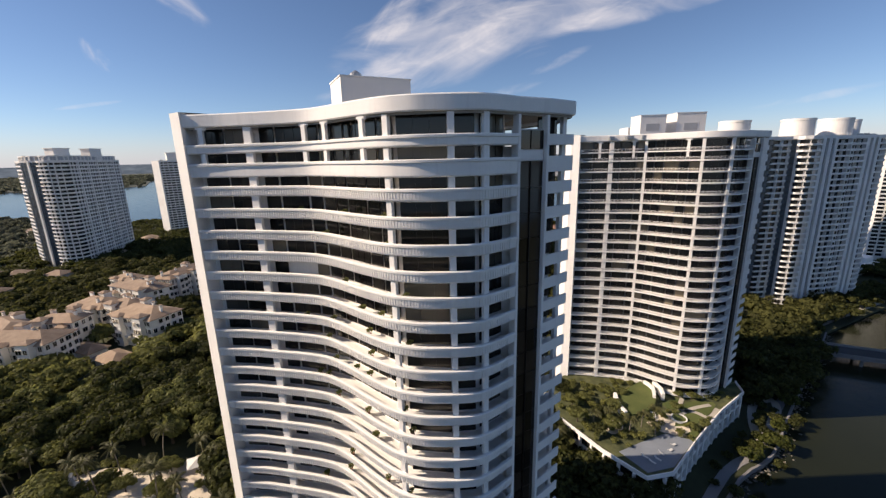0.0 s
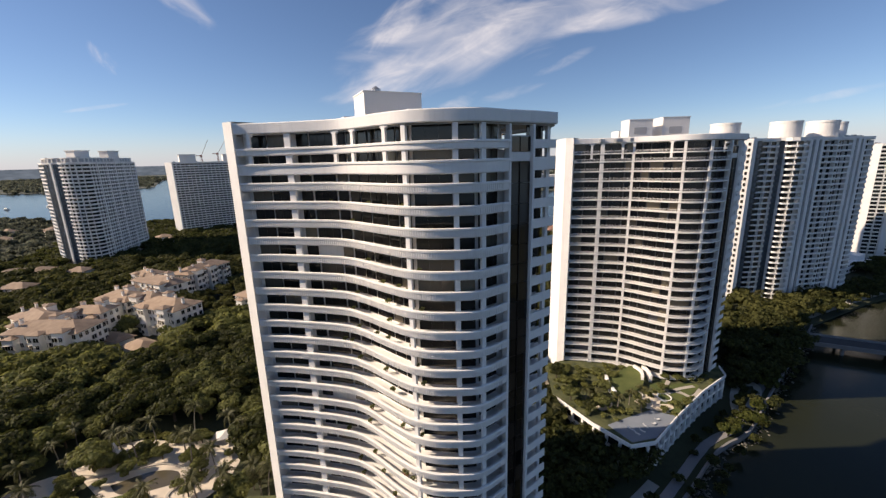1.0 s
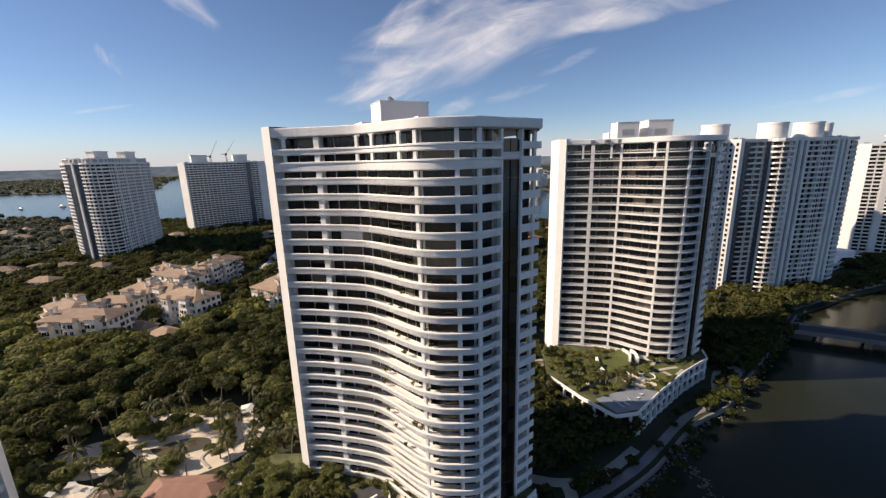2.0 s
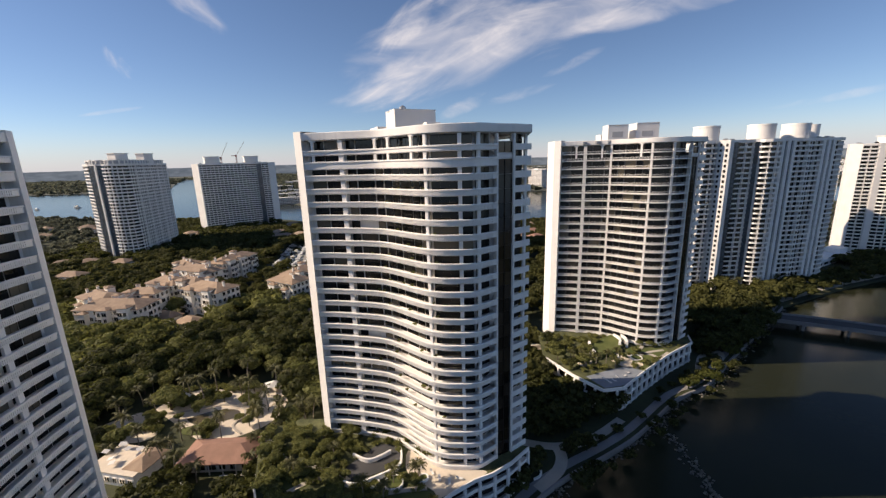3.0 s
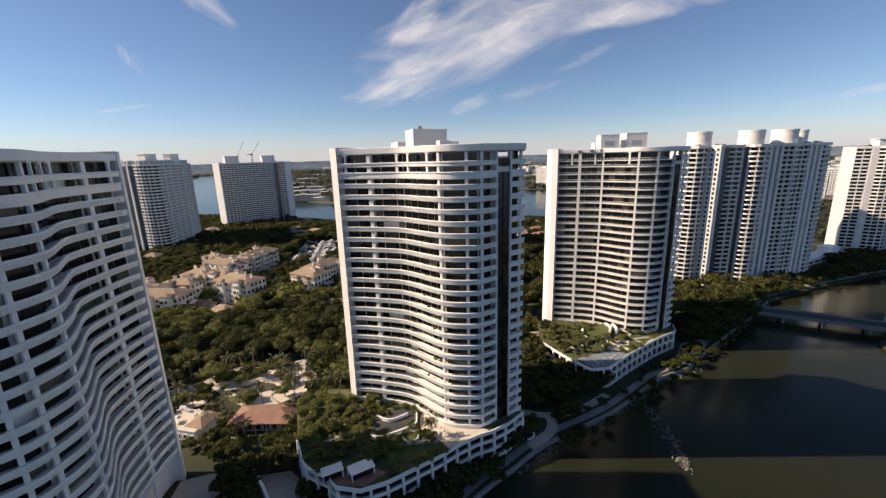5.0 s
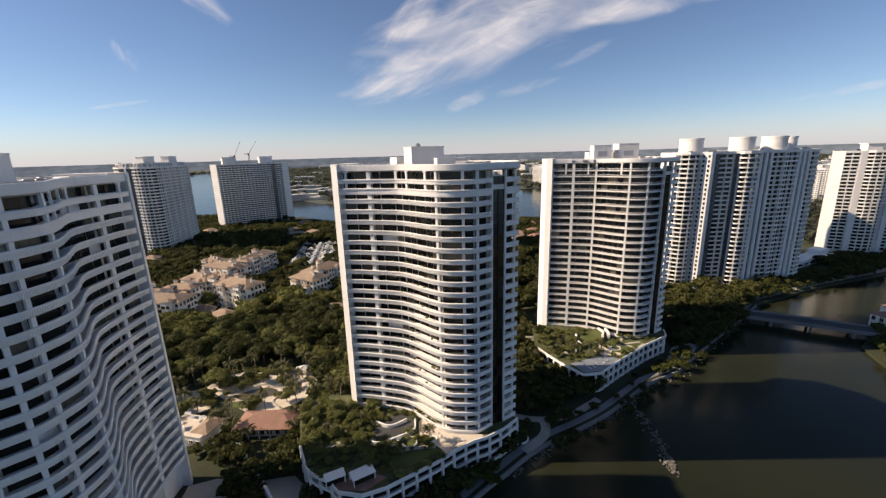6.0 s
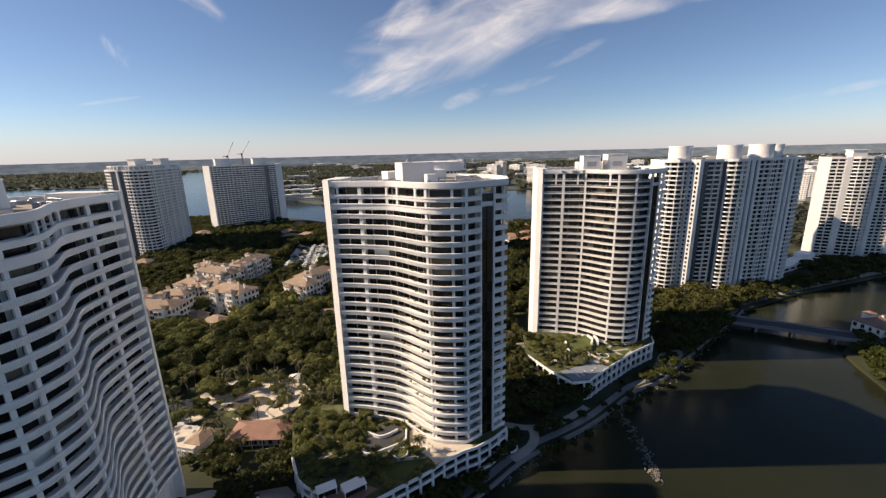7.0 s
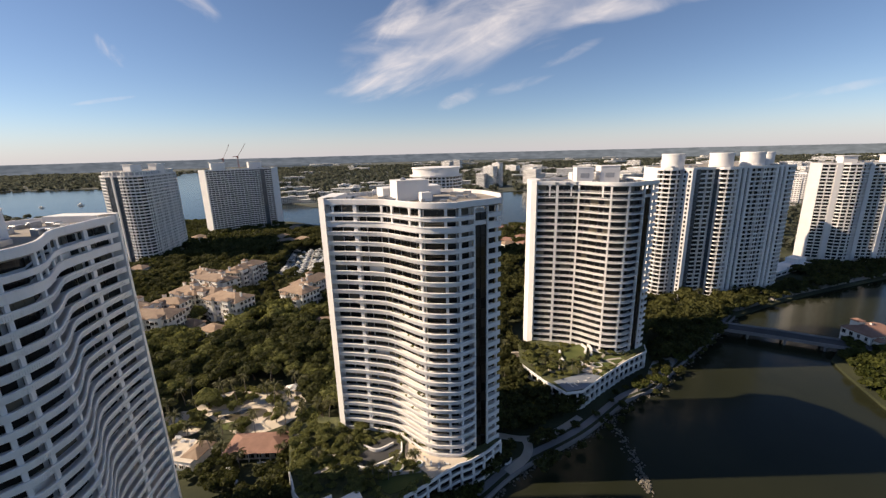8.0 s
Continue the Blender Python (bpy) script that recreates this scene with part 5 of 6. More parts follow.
town = random.Random(17)
for i in range(46):
    x, y = town.uniform(300, 2400), town.uniform(1050, 2300)
    if inside(x, y, NORTH):
        low_block(x, y, town.uniform(40, 110), town.uniform(22, 40), town.uniform(12, 34), town.uniform(-45, -5), 500 + i, WHITE, "white town building far across the lake")
for i in range(30):
    x, y = rng.uniform(-480, 60), rng.uniform(800, 1250)
    if inside(x, y, NORTH):
        low_block(x, y, rng.uniform(24, 60), rng.uniform(14, 22), rng.uniform(7, 16), rng.uniform(-30, 40), 300 + i, rng.choice((WHITE, WHITE2, STUCCO)))


def house(x, y, w, d, h, rot, roof, label):
    t = thing("house", label, "house", pose(x, y, 0, 0, 0, rot), "tile-roofed houses")
    part("wall", box(-w / 2, -d / 2, 0, w / 2, d / 2, h), STUCCO, t)
    part("roof", hip(-w / 2, -d / 2, w / 2, d / 2, h + 0.2, min(w, d) * 0.26, 0.9), roof, t)
    part("wing", box(w / 2 - 5, -d / 2 - 5, 0, w / 2, -d / 2 + 1, h * 0.8), STUCCO, t)
    part("wing_roof", hip(w / 2 - 5, -d / 2 - 5, w / 2, -d / 2 + 2, h * 0.8 + 0.2, 1.5, 0.6), roof, t)
    face_windows(t, -w / 2, -d / 2, w / 2 - 5, -d / 2, [h * 0.3, h * 0.75], 3, random.Random(int(x)))
    return t


HOUSES = []
for i in range(26):
    x, y = rng.uniform(55, 150), rng.uniform(360, 480)
    if all(math.hypot(x - a, y - b) > 17 for a, b in HOUSES):
        HOUSES.append((x, y))
        house(x, y, rng.uniform(12, 18), rng.uniform(9, 12), 6.5, rng.uniform(-30, 60), TILERED if rng.random() < 0.7 else TILE, "two-storey house with orange-red tile roof near the lake")
for i in range(34):
    x, y = rng.uniform(-620, -250), rng.uniform(430, 560)
    if i < 14:
        x, y = rng.uniform(-440, -300), rng.uniform(220, 300)
    if i > 24:
        x, y = rng.uniform(-230, -110), rng.uniform(400, 500)
    if inside(x, y, D_OUT) or inside(x, y, E_OUT) or any(math.hypot(x - a, y - b) < 20 for a, b in HOUSES) or math.hypot(x + 303, y - 500) < 60:
        continue
    HOUSES.append((x, y))
    house(x, y, rng.uniform(14, 22), rng.uniform(10, 14), 6.5, rng.uniform(-30, 60), TILE, "low house with brown tile roof among trees")

# construction cranes behind the far tower
for x, y, h, a in ((-470, 760, 112, 62), (-455, 790, 116, 55)):
    t = thing("tower_crane", "thin luffing construction crane", "crane", pose(x, y, 0, 0, 0, 10), "construction cranes")
    for dx in (-0.9, 0.9):
        for dz in (-0.9, 0.9):
            part("mast_leg", box(dx - 0.18, dz - 0.18, 0, dx + 0.18, dz + 0.18, h - 10), REDCAB, t)
    part("cab", box(-1.6, -1.6, h - 10, 1.6, 1.6, h - 6, 0.2), REDCAB, t)
    part("jib", box(-0.25, -0.25, 0, 0.25, 0.25, 34), REDCAB, t, "", pose(0, 0, h - 8, 0, 90 - a, 0))
    part("counter_jib", box(-9, -0.8, h - 8, 0, 0.8, h - 6.8), REDCAB, t)
    part("site_frame", box(-14, -10, 0, 14, 10, 30), GREYW, t, "grey unfinished building frame")
ant = thing("roof_antenna", "thin roof antenna mast on the shaded tower", "antenna", pose(-89, 4, 93.6))
part("mast", tube(0.12, 0.05, 0, 18, 8), STEEL, ant)
part("base", box(-0.6, -0.6, 0, 0.6, 0.6, 0.8, 0.05), STEEL, ant)


# ---- trees ----
def leaf_cloud(centres, count, size, rng, flat=0.62):
    """Small leaf cards set over lobes; returns (n, 4, 3)."""
    out = np.empty((count, 4, 3), np.float32)
    w = np.array([c[3] ** 2 for c in centres])
    pick = rng.choice(len(centres), count, p=w / w.sum())
    for i, k in enumerate(pick):
        cx_, cy_, cz_, r = centres[k]
        d = rng.normal(size=3)
        d[2] = d[2] * 0.8 + 0.25
        d /= np.linalg.norm(d)
        p = np.array((cx_, cy_, cz_)) + d * r * (0.80 + 0.28 * rng.random()) * np.array((1, 1, flat))
        nrm = d + rng.normal(size=3) * 0.33
        nrm /= np.linalg.norm(nrm)
        u = np.cross(nrm, rng.normal(size=3))
        u /= np.linalg.norm(u)
        v = np.cross(nrm, u)
        s = size * rng.uniform(0.6, 1.3)
        out[i] = (p - u * s - v * s * 0.5, p + u * s * 0.3 - v * s * 0.7, p + u * s + v * s * 0.4, p - u * s * 0.2 + v * s * 0.8)
    return out


def quads_mesh(name, q, material):
    n = len(q)
    me = bpy.data.meshes.new(name)
    me.vertices.add(n * 4)
    me.vertices.foreach_set("co", np.ascontiguousarray(q, np.float32).ravel())
    me.loops.add(n * 4)
    me.loops.foreach_set("vertex_index", np.arange(n * 4, dtype=np.int32))
    me.polygons.add(n)
    me.polygons.foreach_set("loop_start", np.arange(0, n * 4, 4, dtype=np.int32))
    me.materials.append(material)
    me.update(calc_edges=True)
    me.validate()
    return me


def lobes(rng, radius, height, n):
    out = [(0, 0, height * 0.62, radius * 0.62)]
    for i in range(n):
        a = 2 * math.pi * (i + rng.random() * 0.7) / n
        r = radius * rng.uniform(0.35, 0.75)
        out.append((r * math.cos(a), r * math.sin(a), height * rng.uniform(0.48, 0.85), radius * rng.uniform(0.28, 0.46)))
    return out


nrng = np.random.default_rng(7)


def limb_into(bm, a, b, r0, r1):
    d = Vector(b) - Vector(a)
    tube_into(bm, r0, r1, 0, d.length, 7, Matrix.Translation(a) @ d.to_track_quat("Z", "Y").to_matrix().to_4x4(), False)


def tree_proto(radius, height, leaves, size, material, label):
    cs = lobes(nrng, radius, height, 9)
    t = thing("tree", label, "tree")
    bm = bmesh.new()
    limb_into(bm, (0, 0, -0.3), (0, 0, height * 0.35), 0.38, 0.26)
    for c in cs[1:7]:
        limb_into(bm, (0, 0, height * 0.33), (c[0] * 0.8, c[1] * 0.8, c[2]), 0.16, 0.05)
    part("trunk", bm, BARK, t)
    piece("crown", quads_mesh("crown", leaf_cloud(cs, leaves, size, nrng), material), t)
    return t


TREES = [tree_proto(4.8, 8.0, 2300, 0.38, LEAF, "dense green broadleaf tree with rounded uneven crown"),
         tree_proto(5.8, 8.8, 2800, 0.40, LEAF2, "broad dark green tree with spreading crown"),
         tree_proto(3.8, 6.8, 1700, 0.34, LEAF, "small yellow-green tree with loose crown"),
         tree_proto(4.4, 9.2, 2000, 0.38, LEAF2, "tall dark green tree with layered crown")]


def palm_proto(height, fronds, spread, lean):
    t = thing("palm_tree", "feathery coconut palm with slim grey trunk", "palm")
    bm = bmesh.new()
    pts = [(lean * (k / 5) ** 2, 0, height * k / 5) for k in range(6)]
    for k in range(5):
        limb_into(bm, pts[k], pts[k + 1], 0.22 - 0.02 * k, 0.20 - 0.02 * k)
    part("trunk", bm, PALMBARK, t)
    q = []
    for i in range(fronds):
        a, up = nrng.uniform(0, 2 * math.pi), nrng.uniform(-0.3, 1.1)
        p, d = np.array((lean, 0, height)), np.array((math.cos(a) * math.cos(up), math.sin(a) * math.cos(up), math.sin(up)))
        side = np.array((-math.sin(a), math.cos(a), 0))
        for k in range(7):
            nxt = p + d * spread / 7
            for s in (-1, 1):
                for h in (0, 0.5):
                    b0 = p + (nxt - p) * h
                    tip = b0 + side * s * (0.95 - 0.11 * k) * 0.9 + d * 0.3 + np.array((0, 0, -0.35))
                    q.append((b0, b0 + d * 0.22, tip + d * 0.08, tip))
            p = nxt
            d = d + np.array((0, 0, -0.24))
            d /= np.linalg.norm(d)
    piece("fronds", quads_mesh("fronds", np.array(q, np.float32), FROND), t, "drooping green fronds")
    return t


PALMS = [palm_proto(8.5, 22, 3.6, 0.8), palm_proto(6.5, 20, 3.2, -0.4), palm_proto(11.0, 24, 3.8, 1.4)]

CLEAR = [(-80, 98, 9), (-93, 91, 8), (-72, 97, 8), (-86, 71, 12), (-75, 80, 12), (-96, 77, 11), (-68, 70, 8), (-88, 81, 13), (-76, 92, 8), (-72, 75, 9), (-100, 80, 7), (-71, 61, 13), (-99, 57, 11), (-108, 73, 5), (-170, 170, 8), (-150, 161, 11), (-82, 170, 8), (-145, 150, 9), (-164, 161, 7), (-79, 161, 6), (-108, 97, 9), (-97, 98, 7), (-88, 100, 6), (-79, 103, 5), (-116, 79, 8), (-119, 90, 4)]
CLEAR += [(x, y, max(w, d) * 0.55) for x, y, w, d, h, rot in VILLAS] + [(a, b, 10) for a, b in HOUSES]
FOOT = [DECK_A, DECK_B, D_OUT, E_OUT, C_OUT, F_OUT, [(-60, 57), (-38, 57), (20, 55), (22, 95), (-45, 95)], [(36, 100), (100, 115), (108, 165), (36, 165)],
        MARINA, [(-125, 42), (-64, 42), (-64, -25), (-125, -25)], [(-26, 305), (26, 305), (26, 355), (-26, 355)]]
PATHS = [((10, 67), (29, 65)), ((29, 65.5), (54, 78)), ((29, 65), (24, 52)), ((-78, 52), (-48, 18)), ((-140, 150), (-90, 150)), ((-170, 300), (-150, 265))]


def free(x, y, margin=0.0):
    if any(math.hypot(x - a, y - b) < r + margin for a, b, r in CLEAR) or any(inside(x, y, p) for p in FOOT):
        return False
    for (ax, ay), (bx, by) in PATHS:
        k = max(0, min(1, ((x - ax) * (bx - ax) + (y - ay) * (by - ay)) / ((bx - ax) ** 2 + (by - ay) ** 2)))
        if math.hypot(x - ax - k * (bx - ax), y - ay - k * (by - ay)) < 2.6 + margin:
            return False
    return True


SLN = smooth_line(SHORE, 2)


def shore_far(x, y, d):
    return all(math.hypot(x - a, y - b) > d for a, b in SLN)


def scatter(poly, spacing, rng, tries, ok, taken=None):
    xs, ys = [p[0] for p in poly], [p[1] for p in poly]
    out, cell = taken if taken is not None else [], {}
    res = []
    for _ in range(tries):
        x, y = rng.uniform(min(xs), max(xs)), rng.uniform(min(ys), max(ys))
        if not inside(x, y, poly) or not ok(x, y):
            continue
        key = (int(x // spacing), int(y // spacing))
        if any(math.hypot(x - a, y - b) < spacing for i in (-1, 0, 1) for j in (-1, 0, 1) for a, b in cell.get((key[0] + i, key[1] + j), ())):
            continue
        cell.setdefault(key, []).append((x, y))
        res.append((x, y))
    return res


rng = random.Random(31)
WOOD = [(-235, 60), (-60, 62), (-44, 72), (-30, 100), (-10, 110), (-40, 190), (-235, 190)]
spots = scatter(WOOD, 5.7, rng, 14000, lambda x, y: free(x, y, 2.0))
spots.sort(key=lambda p: (p[0] + 70) ** 2 + (p[1] - 80) ** 2)
first, rest = spots[:200], spots[200:]


def plant(protos, pts, rng, lo, hi, z=0.0):
    for i, (x, y) in enumerate(pts):
        p = rng.choice(protos)
        k = rng.uniform(lo, hi)
        m = pose(x, y, z, 0, 0, rng.uniform(0, 360))
        c = copy_thing(p, m)
        c.scale = (k, k, k * rng.uniform(0.85, 1.1))


plant(TREES, first, rng, 0.8, 1.55)
KEEP_A = [LAWN_A, COURT_A, TERRACE_A, [(-37, 27.5), (-22, 30), (-18, 26), (-27, 20), (-36, 21)]]


def bedded(deck, keep, n, x0, y0, x1, y1, clear=()):
    """Random places on a deck, off its lawns and terraces."""
    pts = [(rng.uniform(x0, x1), rng.uniform(y0, y1)) for _ in range(n)]
    return [p for p in pts if inside(*p, deck) and not any(inside(*p, k) for k in keep)]


bed = [(-54, 50), (-50, 48), (-48, 38), (-43, 33), (-40, 32), (-44, 52), (-38, 52), (-34, 55), (-32, 57), (-40, 57), (-46, 57), (-33, 41), (-36, 36), (-30, 36), (-28, 33), (-40, 43), (-12, 40.5), (-14, 41), (-24, 33)]
plant([TREES[2], TREES[0]], bed, rng, 0.32, 0.55, ZA)
plant([TREES[2], TREES[0]], bedded(DECK_A, KEEP_A, 34, -56, 28, -24, 60), rng, 0.25, 0.5, ZA)
KEEP_B = [LAWN_B, POOL_B, RAMP_B]
plant([TREES[2], TREES[0]], bedded(DECK_B, KEEP_B, 34, 36, 92, 84, 124), rng, 0.2, 0.42, ZB)
plant([TREES[2], TREES[0]], [(-80, 88), (-90, 90), (-75, 85), (-85, 73), (-96, 84), (-70, 91), (-78, 79), (-100, 79), (-73, 76), (-98, 93), (-94, 91), (-103, 89), (-82, 97), (-107, 78), (-112, 81), (-69, 98)], rng, 0.35, 0.7)
ppts = [(-96, 88), (-84, 92), (-78, 86), (-70, 84), (-92, 69), (-84, 66), (-78, 68), (-64, 64), (-62, 56), (-76, 52), (-82, 52), (-88, 56), (-112, 70), (-116, 64), (-108, 60), (-118, 76),
        (-112, 84), (-104, 92), (-120, 88), (-66, 70), (-58, 66), (-74, 100), (-66, 94), (-90, 62), (-104, 66), (-60, 74), (-126, 70), (-130, 80), (-122, 96), (-96, 96), (-86, 100)]
plant(PALMS, ppts, rng, 0.8, 1.15)
plant([PALMS[1]], [(-17.3, 40.7), (-19, 36), (-11, 41), (-24, 37), (-43, 43), (-35, 50)], rng, 0.6, 0.85, ZA)
plant([TREES[0], TREES[3]], [(39, 104), (43, 98), (40, 112), (46, 106), (38, 118), (45, 114), (48, 100), (52, 109)], rng, 0.45, 0.75, ZB)
plant([PALMS[1]], [(52, 98), (57, 101), (48, 104), (62, 103), (59, 97), (44, 104)], rng, 0.55, 0.8, ZB)
plant(PALMS, [(30, 132), (24, 118), (28, 122), (20, 134), (26, 104), (32, 100)] + [(150 + 6.5 * i + rng.uniform(-2, 2), 178 + 3.4 * i + rng.uniform(-4, 8)) for i in range(15)], rng, 0.8, 1.1)


def woods(name, label, pts, radius, height, leaves, size, material, rng, lo=0.7, hi=1.2, z=0.0):
    """Many crowns and trunks in one mesh."""
    temps = [leaf_cloud(lobes(nrng, radius, height, 8), leaves, size, nrng) for _ in range(5)]
    qs = []
    for x, y in pts:
        q, a, k = rng.choice(temps), rng.uniform(0, 6.28), rng.uniform(lo, hi)
        ca, sa = math.cos(a) * k, math.sin(a) * k
        r = np.stack([q[..., 0] * ca - q[..., 1] * sa + x, q[..., 0] * sa + q[..., 1] * ca + y, q[..., 2] * k * rng.uniform(0.85, 1.15) + z], -1)
        qs.append(r)
        w = 0.25 * k
        h = height * 0.6 * k
        qs.append(np.array([[(x - w, y, z - 0.2), (x + w, y, z - 0.2), (x + w, y, z + h), (x - w, y, z + h)], [(x, y - w, z - 0.2), (x, y + w, z - 0.2), (x, y + w, z + h), (x, y - w, z + h)]]))
    return tagged(new(name, quads_mesh(name, np.concatenate(qs), material)), label, "trees", kind="stuff")


grove = lambda x, y: math.sin(x * 0.11 + 1.3) + math.sin(y * 0.09 + x * 0.05) + rng.uniform(-0.9, 0.9)
kinds = [(x, y, grove(x, y)) for x, y in rest]
woods("woodland", "dense green woodland canopy on the island", [q[:2] for q in kinds if q[2] > 0.1], 6.0, 8.2, 1100, 0.55, LEAF, rng, 0.65, 1.6)
woods("woodland", "grey-green broad tree crowns on the island", [q[:2] for q in kinds if q[2] <= 0.1], 6.4, 7.6, 1200, 0.55, LEAF3, rng, 0.6, 1.5)
mid = scatter([(-420, 60), (-240, 60), (-235, 190), (-40, 190), (0, 110), (40, 95), (40, 140), (130, 150), (230, 215), (150, 300), (200, 480), (-250, 500), (-320, 300), (-420, 320)], 6.5, rng, 16000, lambda x, y: free(x, y, 2.0))
woods("woodland", "green tree canopy between houses and towers", mid, 5.2, 8.0, 420, 0.8, LEAF4, rng, 0.7, 1.5)
sh = scatter([(10, 36), (60, 66), (150, 140), (150, 165), (90, 125), (60, 90), (36, 96), (20, 90), (14, 62)], 3.3, rng, 9000, lambda x, y: free(x, y, 1.0) and shore_far(x, y, 5.2) and all(math.hypot(x - a, y - b) > 5.0 for a, b in smooth_line(EDGE_B, 3)))
# darker leaves here carry part of the tower's shade in their colour
woods("waterside_trees", "dark shaded trees and shrubs along the channel", [q for q in sh if q[0] < 40], 3.6, 6.0, 420, 0.55, LEAF2, rng, 0.7, 1.15)
woods("waterside_shrubs", "low dark shrubs below the garage podium", [q for q in sh if q[0] >= 40], 3.0, 4.0, 420, 0.5, LEAF2, rng, 0.4, 0.75)
clump = scatter([(107.6, 121.7), (132.6, 167.5), (152.3, 177.8), (164.9, 166.7), (154.7, 143.4), (129.5, 127.4)], 4.2, rng, 1500, lambda x, y: free(x, y, 0.5))
woods("waterside_trees", "tall dark trees beside the bridge", clump, 4.4, 8.5, 480, 0.55, LEAF2, rng, 0.8, 1.2)
grow = scatter([(22, 73), (34, 70), (46, 76), (58, 83), (54, 85), (47, 90), (38, 97), (30, 98), (22, 95)], 3.4, rng, 1500, lambda x, y: free(x, y, 0.5))
woods("waterside_trees", "dense dark shaded trees between the towers", grow, 3.8, 7.6, 480, 0.5, LEAF2, rng, 0.8, 1.2)
edge = [(x + rng.uniform(-2, 2), y + rng.uniform(-2, 2)) for x, y in ((5, 36), (8, 38), (2, 33.5), (6.5, 36.5), (10.5, 40), (96, 101), (100, 103), (92, 99), (104, 107), (88, 97), (98, 98.5), (120, 122), (126, 127), (132, 132), (138, 138))]
woods("waterside_shrubs", "leafy shrubs overhanging the seawall", edge, 3.2, 4.8, 520, 0.5, MANGROVE, rng, 0.7, 1.0)
bank = scatter([(160, 162), (185, 178), (240, 205), (277, 220), (300, 228), (310, 245), (240, 222), (180, 200), (150, 185)], 5.0, rng, 2500, lambda x, y: free(x, y, 1.0))
woods("waterside_trees", "sunlit green trees on the far bank", bank, 4.0, 7.0, 420, 0.6, LEAF2, rng)
bank2 = scatter([(300, 230), (420, 268), (470, 290), (420, 290), (330, 284), (290, 262)], 5.5, rng, 2000, lambda x, y: free(x, y, 1.5))
woods("waterside_trees", "green trees along the far road", bank2, 3.8, 6.0, 200, 0.9, LEAF2, rng)
isle = scatter([(183, 60), (185, 83), (193, 108), (198, 120), (214, 133), (250, 146), (300, 150), (300, 60)], 5.2, rng, 4000, lambda x, y: True)
woods("mangrove", "bright yellow-green mangrove thicket on the bank", isle, 4.2, 6.0, 340, 0.75, MANGROVE, rng)
villa(232, 138, 22, 14, 8, 10, 77, 2, TILERED, STUCCO, "low waterside house with red tile roof")
fard = scatter([(-900, 330), (-420, 330), (-400, 480), (-470, 570), (-900, 690)], 13, rng, 5000, lambda x, y: free(x, y, 3))
fard += scatter([(-900, -50), (-420, -50), (-420, 330), (-900, 330)], 14, rng, 4000, lambda x, y: True)
fard += scatter([(280, 270), (320, 330), (600, 380), (1200, 620), (1200, 700), (600, 600), (200, 490), (200, 350)], 12, rng, 5000, lambda x, y: free(x, y, 3))
fard2 = scatter([(-420, 300), (-250, 300), (-240, 520), (-290, 575), (-420, 600), (-470, 580)], 7.5, rng, 5000, lambda x, y: free(x, y, 2))
woods("woodland", "tree cover round the far slab towers", fard2, 5.0, 8.0, 120, 1.3, LEAF2, rng)
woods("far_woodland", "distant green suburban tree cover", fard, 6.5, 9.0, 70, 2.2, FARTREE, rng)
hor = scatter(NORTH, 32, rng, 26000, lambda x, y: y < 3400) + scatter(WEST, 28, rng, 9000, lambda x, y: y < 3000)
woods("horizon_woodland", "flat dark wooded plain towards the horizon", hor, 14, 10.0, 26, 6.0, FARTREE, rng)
for i, p in enumerate(TREES):
    p.matrix_basis = pose(-48 + 4.2 * i, 101 + 3 * i, 0)
for i, p in enumerate(PALMS):
    p.matrix_basis = pose(-56 + 3 * i, 78 - 2 * i, 0)


# ---- dark trees round the forecourt, potted plants on the balconies ----
court = scatter([(-80, 62), (-60, 58), (-57, 44), (-48, 30), (-30, 25), (-12, 30), (0, 38), (2, 34), (-16, 16), (-36, -8), (-62, -30), (-63, 42), (-74, 48)], 4.2, rng, 2500,
                lambda x, y: not inside(x, y, DECK_A) and not inside(x, y, DRIVE) and free(x, y, 0.5) and shore_far(x, y, 4.0))
woods("forecourt_trees", "dark shaded trees beside the drive wall", court, 3.4, 6.0, 520, 0.5, LEAF2, rng)


def potted_plant(seed):
    rng_ = np.random.default_rng(seed)
    t = thing("potted_plant", "leafy potted plant on a balcony", "plant", None, "balcony plants")
    bm = tube(0.22, 0.3, 0, 0.5, 10)
    part("pot", bm, TILERED, t, "clay pot")
    piece("leaves", quads_mesh("leaves", leaf_cloud([(0, 0, 0.95, 0.45), (0.15, 0.1, 1.25, 0.3)], 70, 0.16, rng_), LEAF), t)
    return t


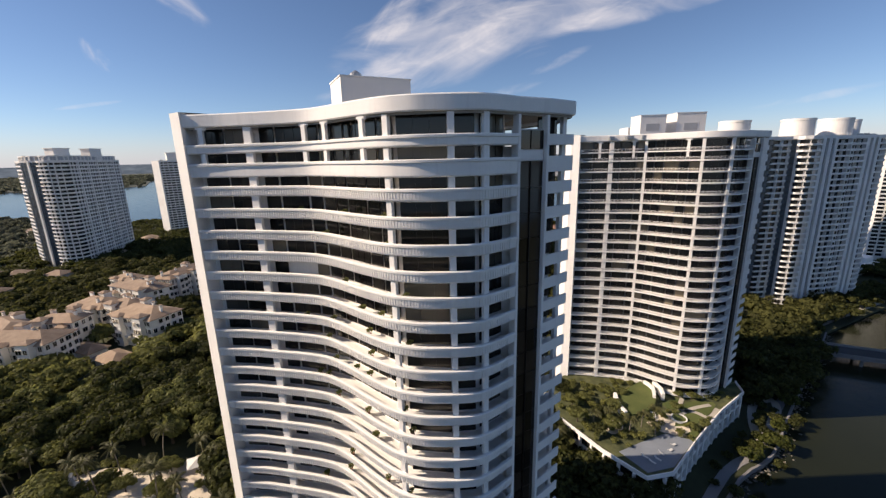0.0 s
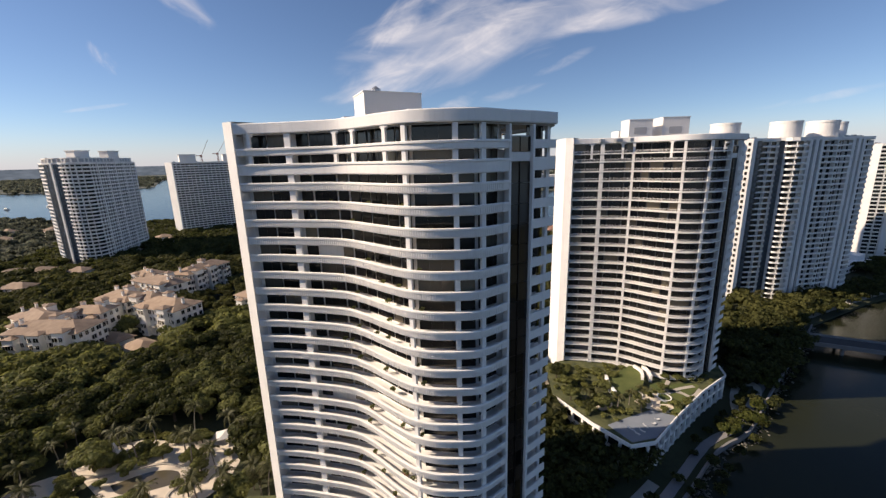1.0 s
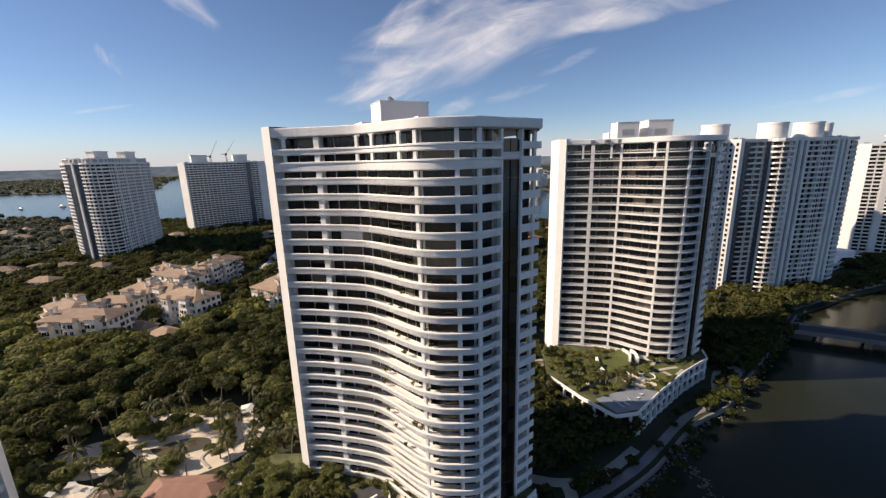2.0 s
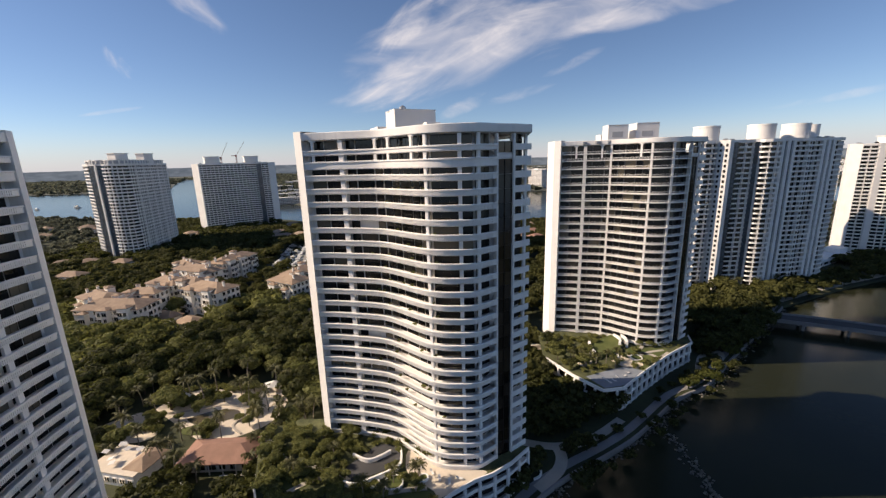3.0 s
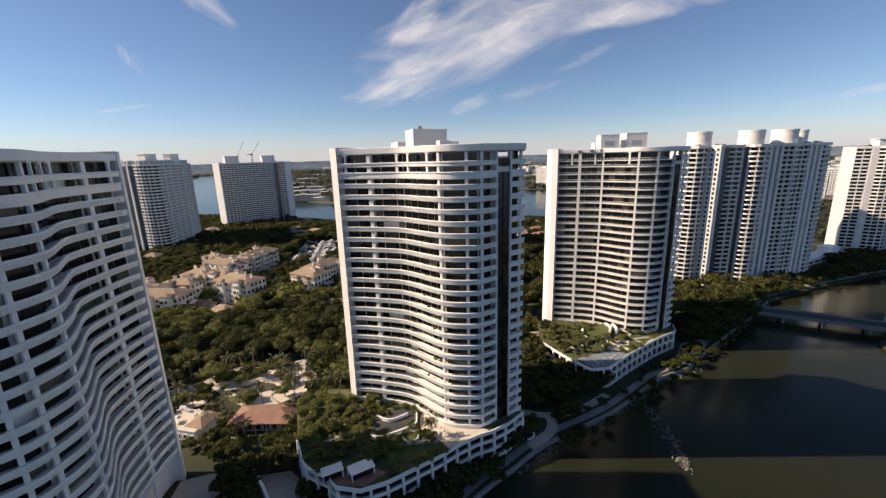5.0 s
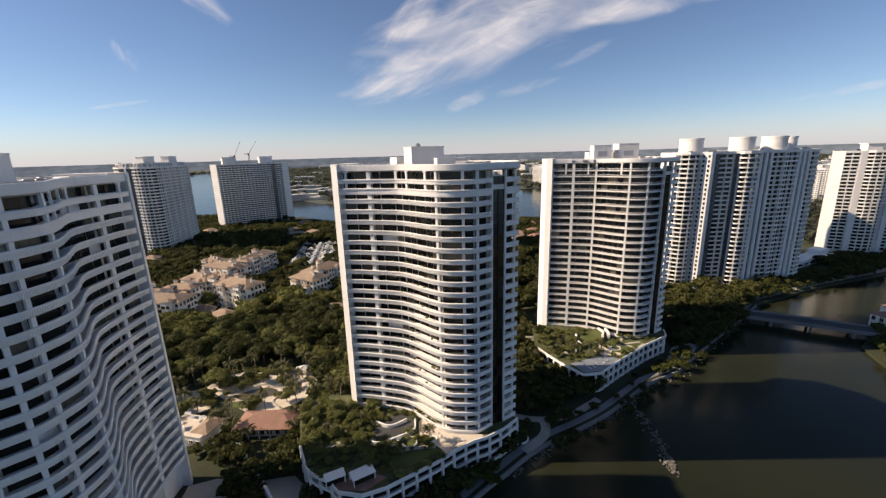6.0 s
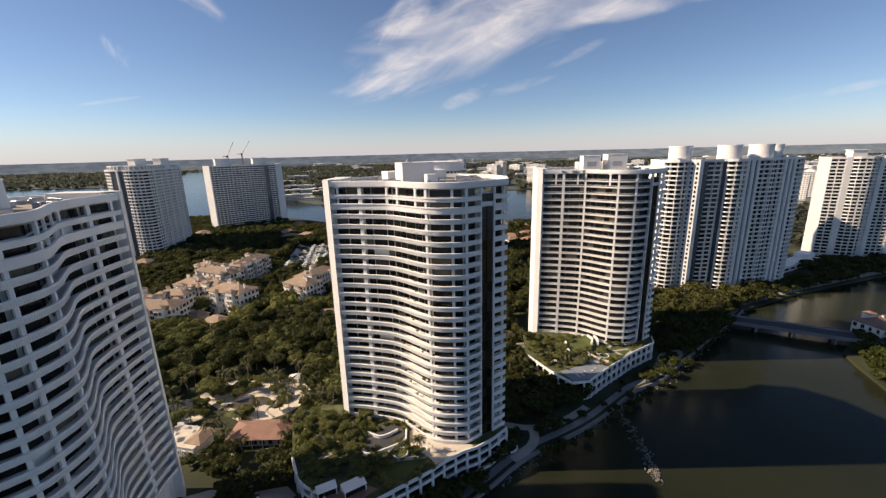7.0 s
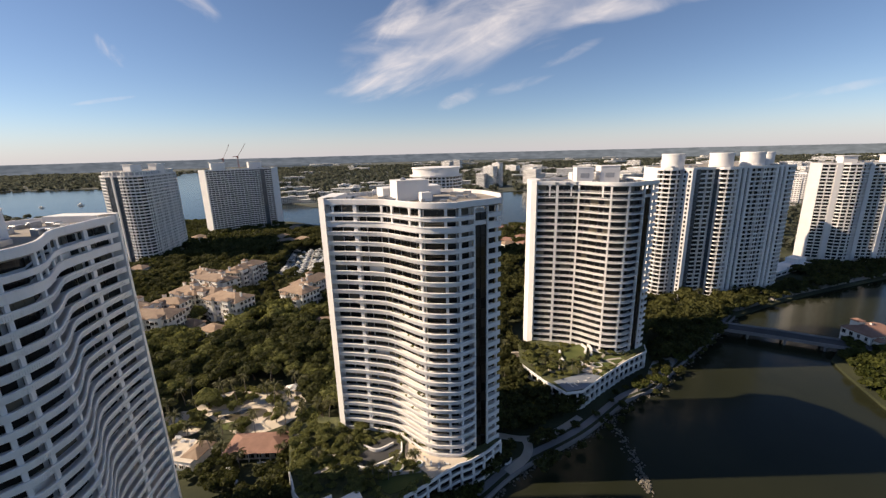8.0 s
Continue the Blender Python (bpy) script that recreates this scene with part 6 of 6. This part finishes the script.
pot = potted_plant(3)
tw, at_, ln_, tops_ = INFO[tower_a.name]
first_ = True
for i in range(46):
    zt = rng.choice(tops_[2:20])
    m = tower_a.matrix_basis @ place_on(at_, ln_ * rng.uniform(0.3, 0.72), -rng.uniform(0.6, 1.2), zt - 1.55 + 0.35)
    if first_:
        pot.matrix_basis, first_ = m, False
    else:
        copy_thing(pot, m)
def lounge(m, first=[None]):
    """A slatted sun lounger: base frame, seat, raised back, legs."""
    if first[0] is not None:
        return copy_thing(first[0], m)
    t = thing("sun_lounger", "white sun lounger on the terrace", "lounger", m, "terrace loungers")
    part("seat", box(-0.32, -0.9, 0.3, 0.32, 0.3, 0.38, 0.02), CANVAS, t)
    part("backrest", box(-0.32, 0, 0, 0.32, 0.75, 0.07, 0.02), CANVAS, t, "", pose(0, 0.3, 0.32, 35))
    for a in (-0.28, 0.28):
        for b in (-0.8, 0.25):
            part("leg", box(a - 0.03, b - 0.03, 0, a + 0.03, b + 0.03, 0.3), STEEL, t)
    first[0] = t
    return t


for x, y, rot in ((-11, 46, 20), (-8, 44, 30), (-6, 42, 10), (-3.5, 41, 0), (-12, 48, 60), (-1, 42, 80), (53, 87, 40), (55, 88, 40), (57, 90, 30), (60, 91, 120), (62, 93, 110), (52, 89, 45)):
    lounge(pose(x, y, (ZA + 0.08) if x < 30 else (ZB + 0.1), 0, 0, rot))

# ---- deck shrubs, forecourt trees ----
woods("deck_shrubs", "mixed green shrubs in the podium garden beds", bedded(DECK_A, KEEP_A, 420, -58, 24, -6, 62), 1.3, 1.6, 150, 0.22, LEAF, rng, 0.5, 1.2, ZA)
woods("deck_shrubs", "mixed green shrubs on the terraced deck", bedded(DECK_B, KEEP_B, 230, 35, 90, 92, 126), 1.2, 1.5, 130, 0.24, LEAF, rng, 0.5, 1.2, ZB)
c2 = scatter([(-86, 58), (-78, 51), (-66, 37), (-58, 27), (-64, 18), (-71, 26), (-80, 42), (-92, 46)], 3.8, rng, 900, lambda x, y: math.hypot(x + 71, y - 61) > 10 and x + y < -23 - 3 and math.hypot(x + 99, y - 56) > 11)
woods("forecourt_trees", "dark shaded trees beside the drive wall", c2, 3.2, 5.6, 520, 0.48, LEAF2, rng, 0.7, 1.1)

hedge = smooth_line([(-118, 88), (-111, 96), (-103, 100), (-95, 99), (-88, 97), (-82, 100)], 6)
beds = [(x + rng.uniform(-1, 1), y + rng.uniform(-1, 1)) for x, y in hedge]
for bx, by, br in ((-97, 92, 5), (-80, 91, 3.5), (-104, 88, 3.5), (-74, 82, 3), (-108, 76, 4), (-86, 74, 4)):
    beds += [(bx + rng.gauss(0, br * 0.5), by + rng.gauss(0, br * 0.4)) for _ in range(int(br * 4))]
woods("plaza_shrubs", "clipped hedges and shrubs bedded in the plaza", beds, 1.5, 1.8, 170, 0.26, LEAF, rng, 0.6, 1.3)
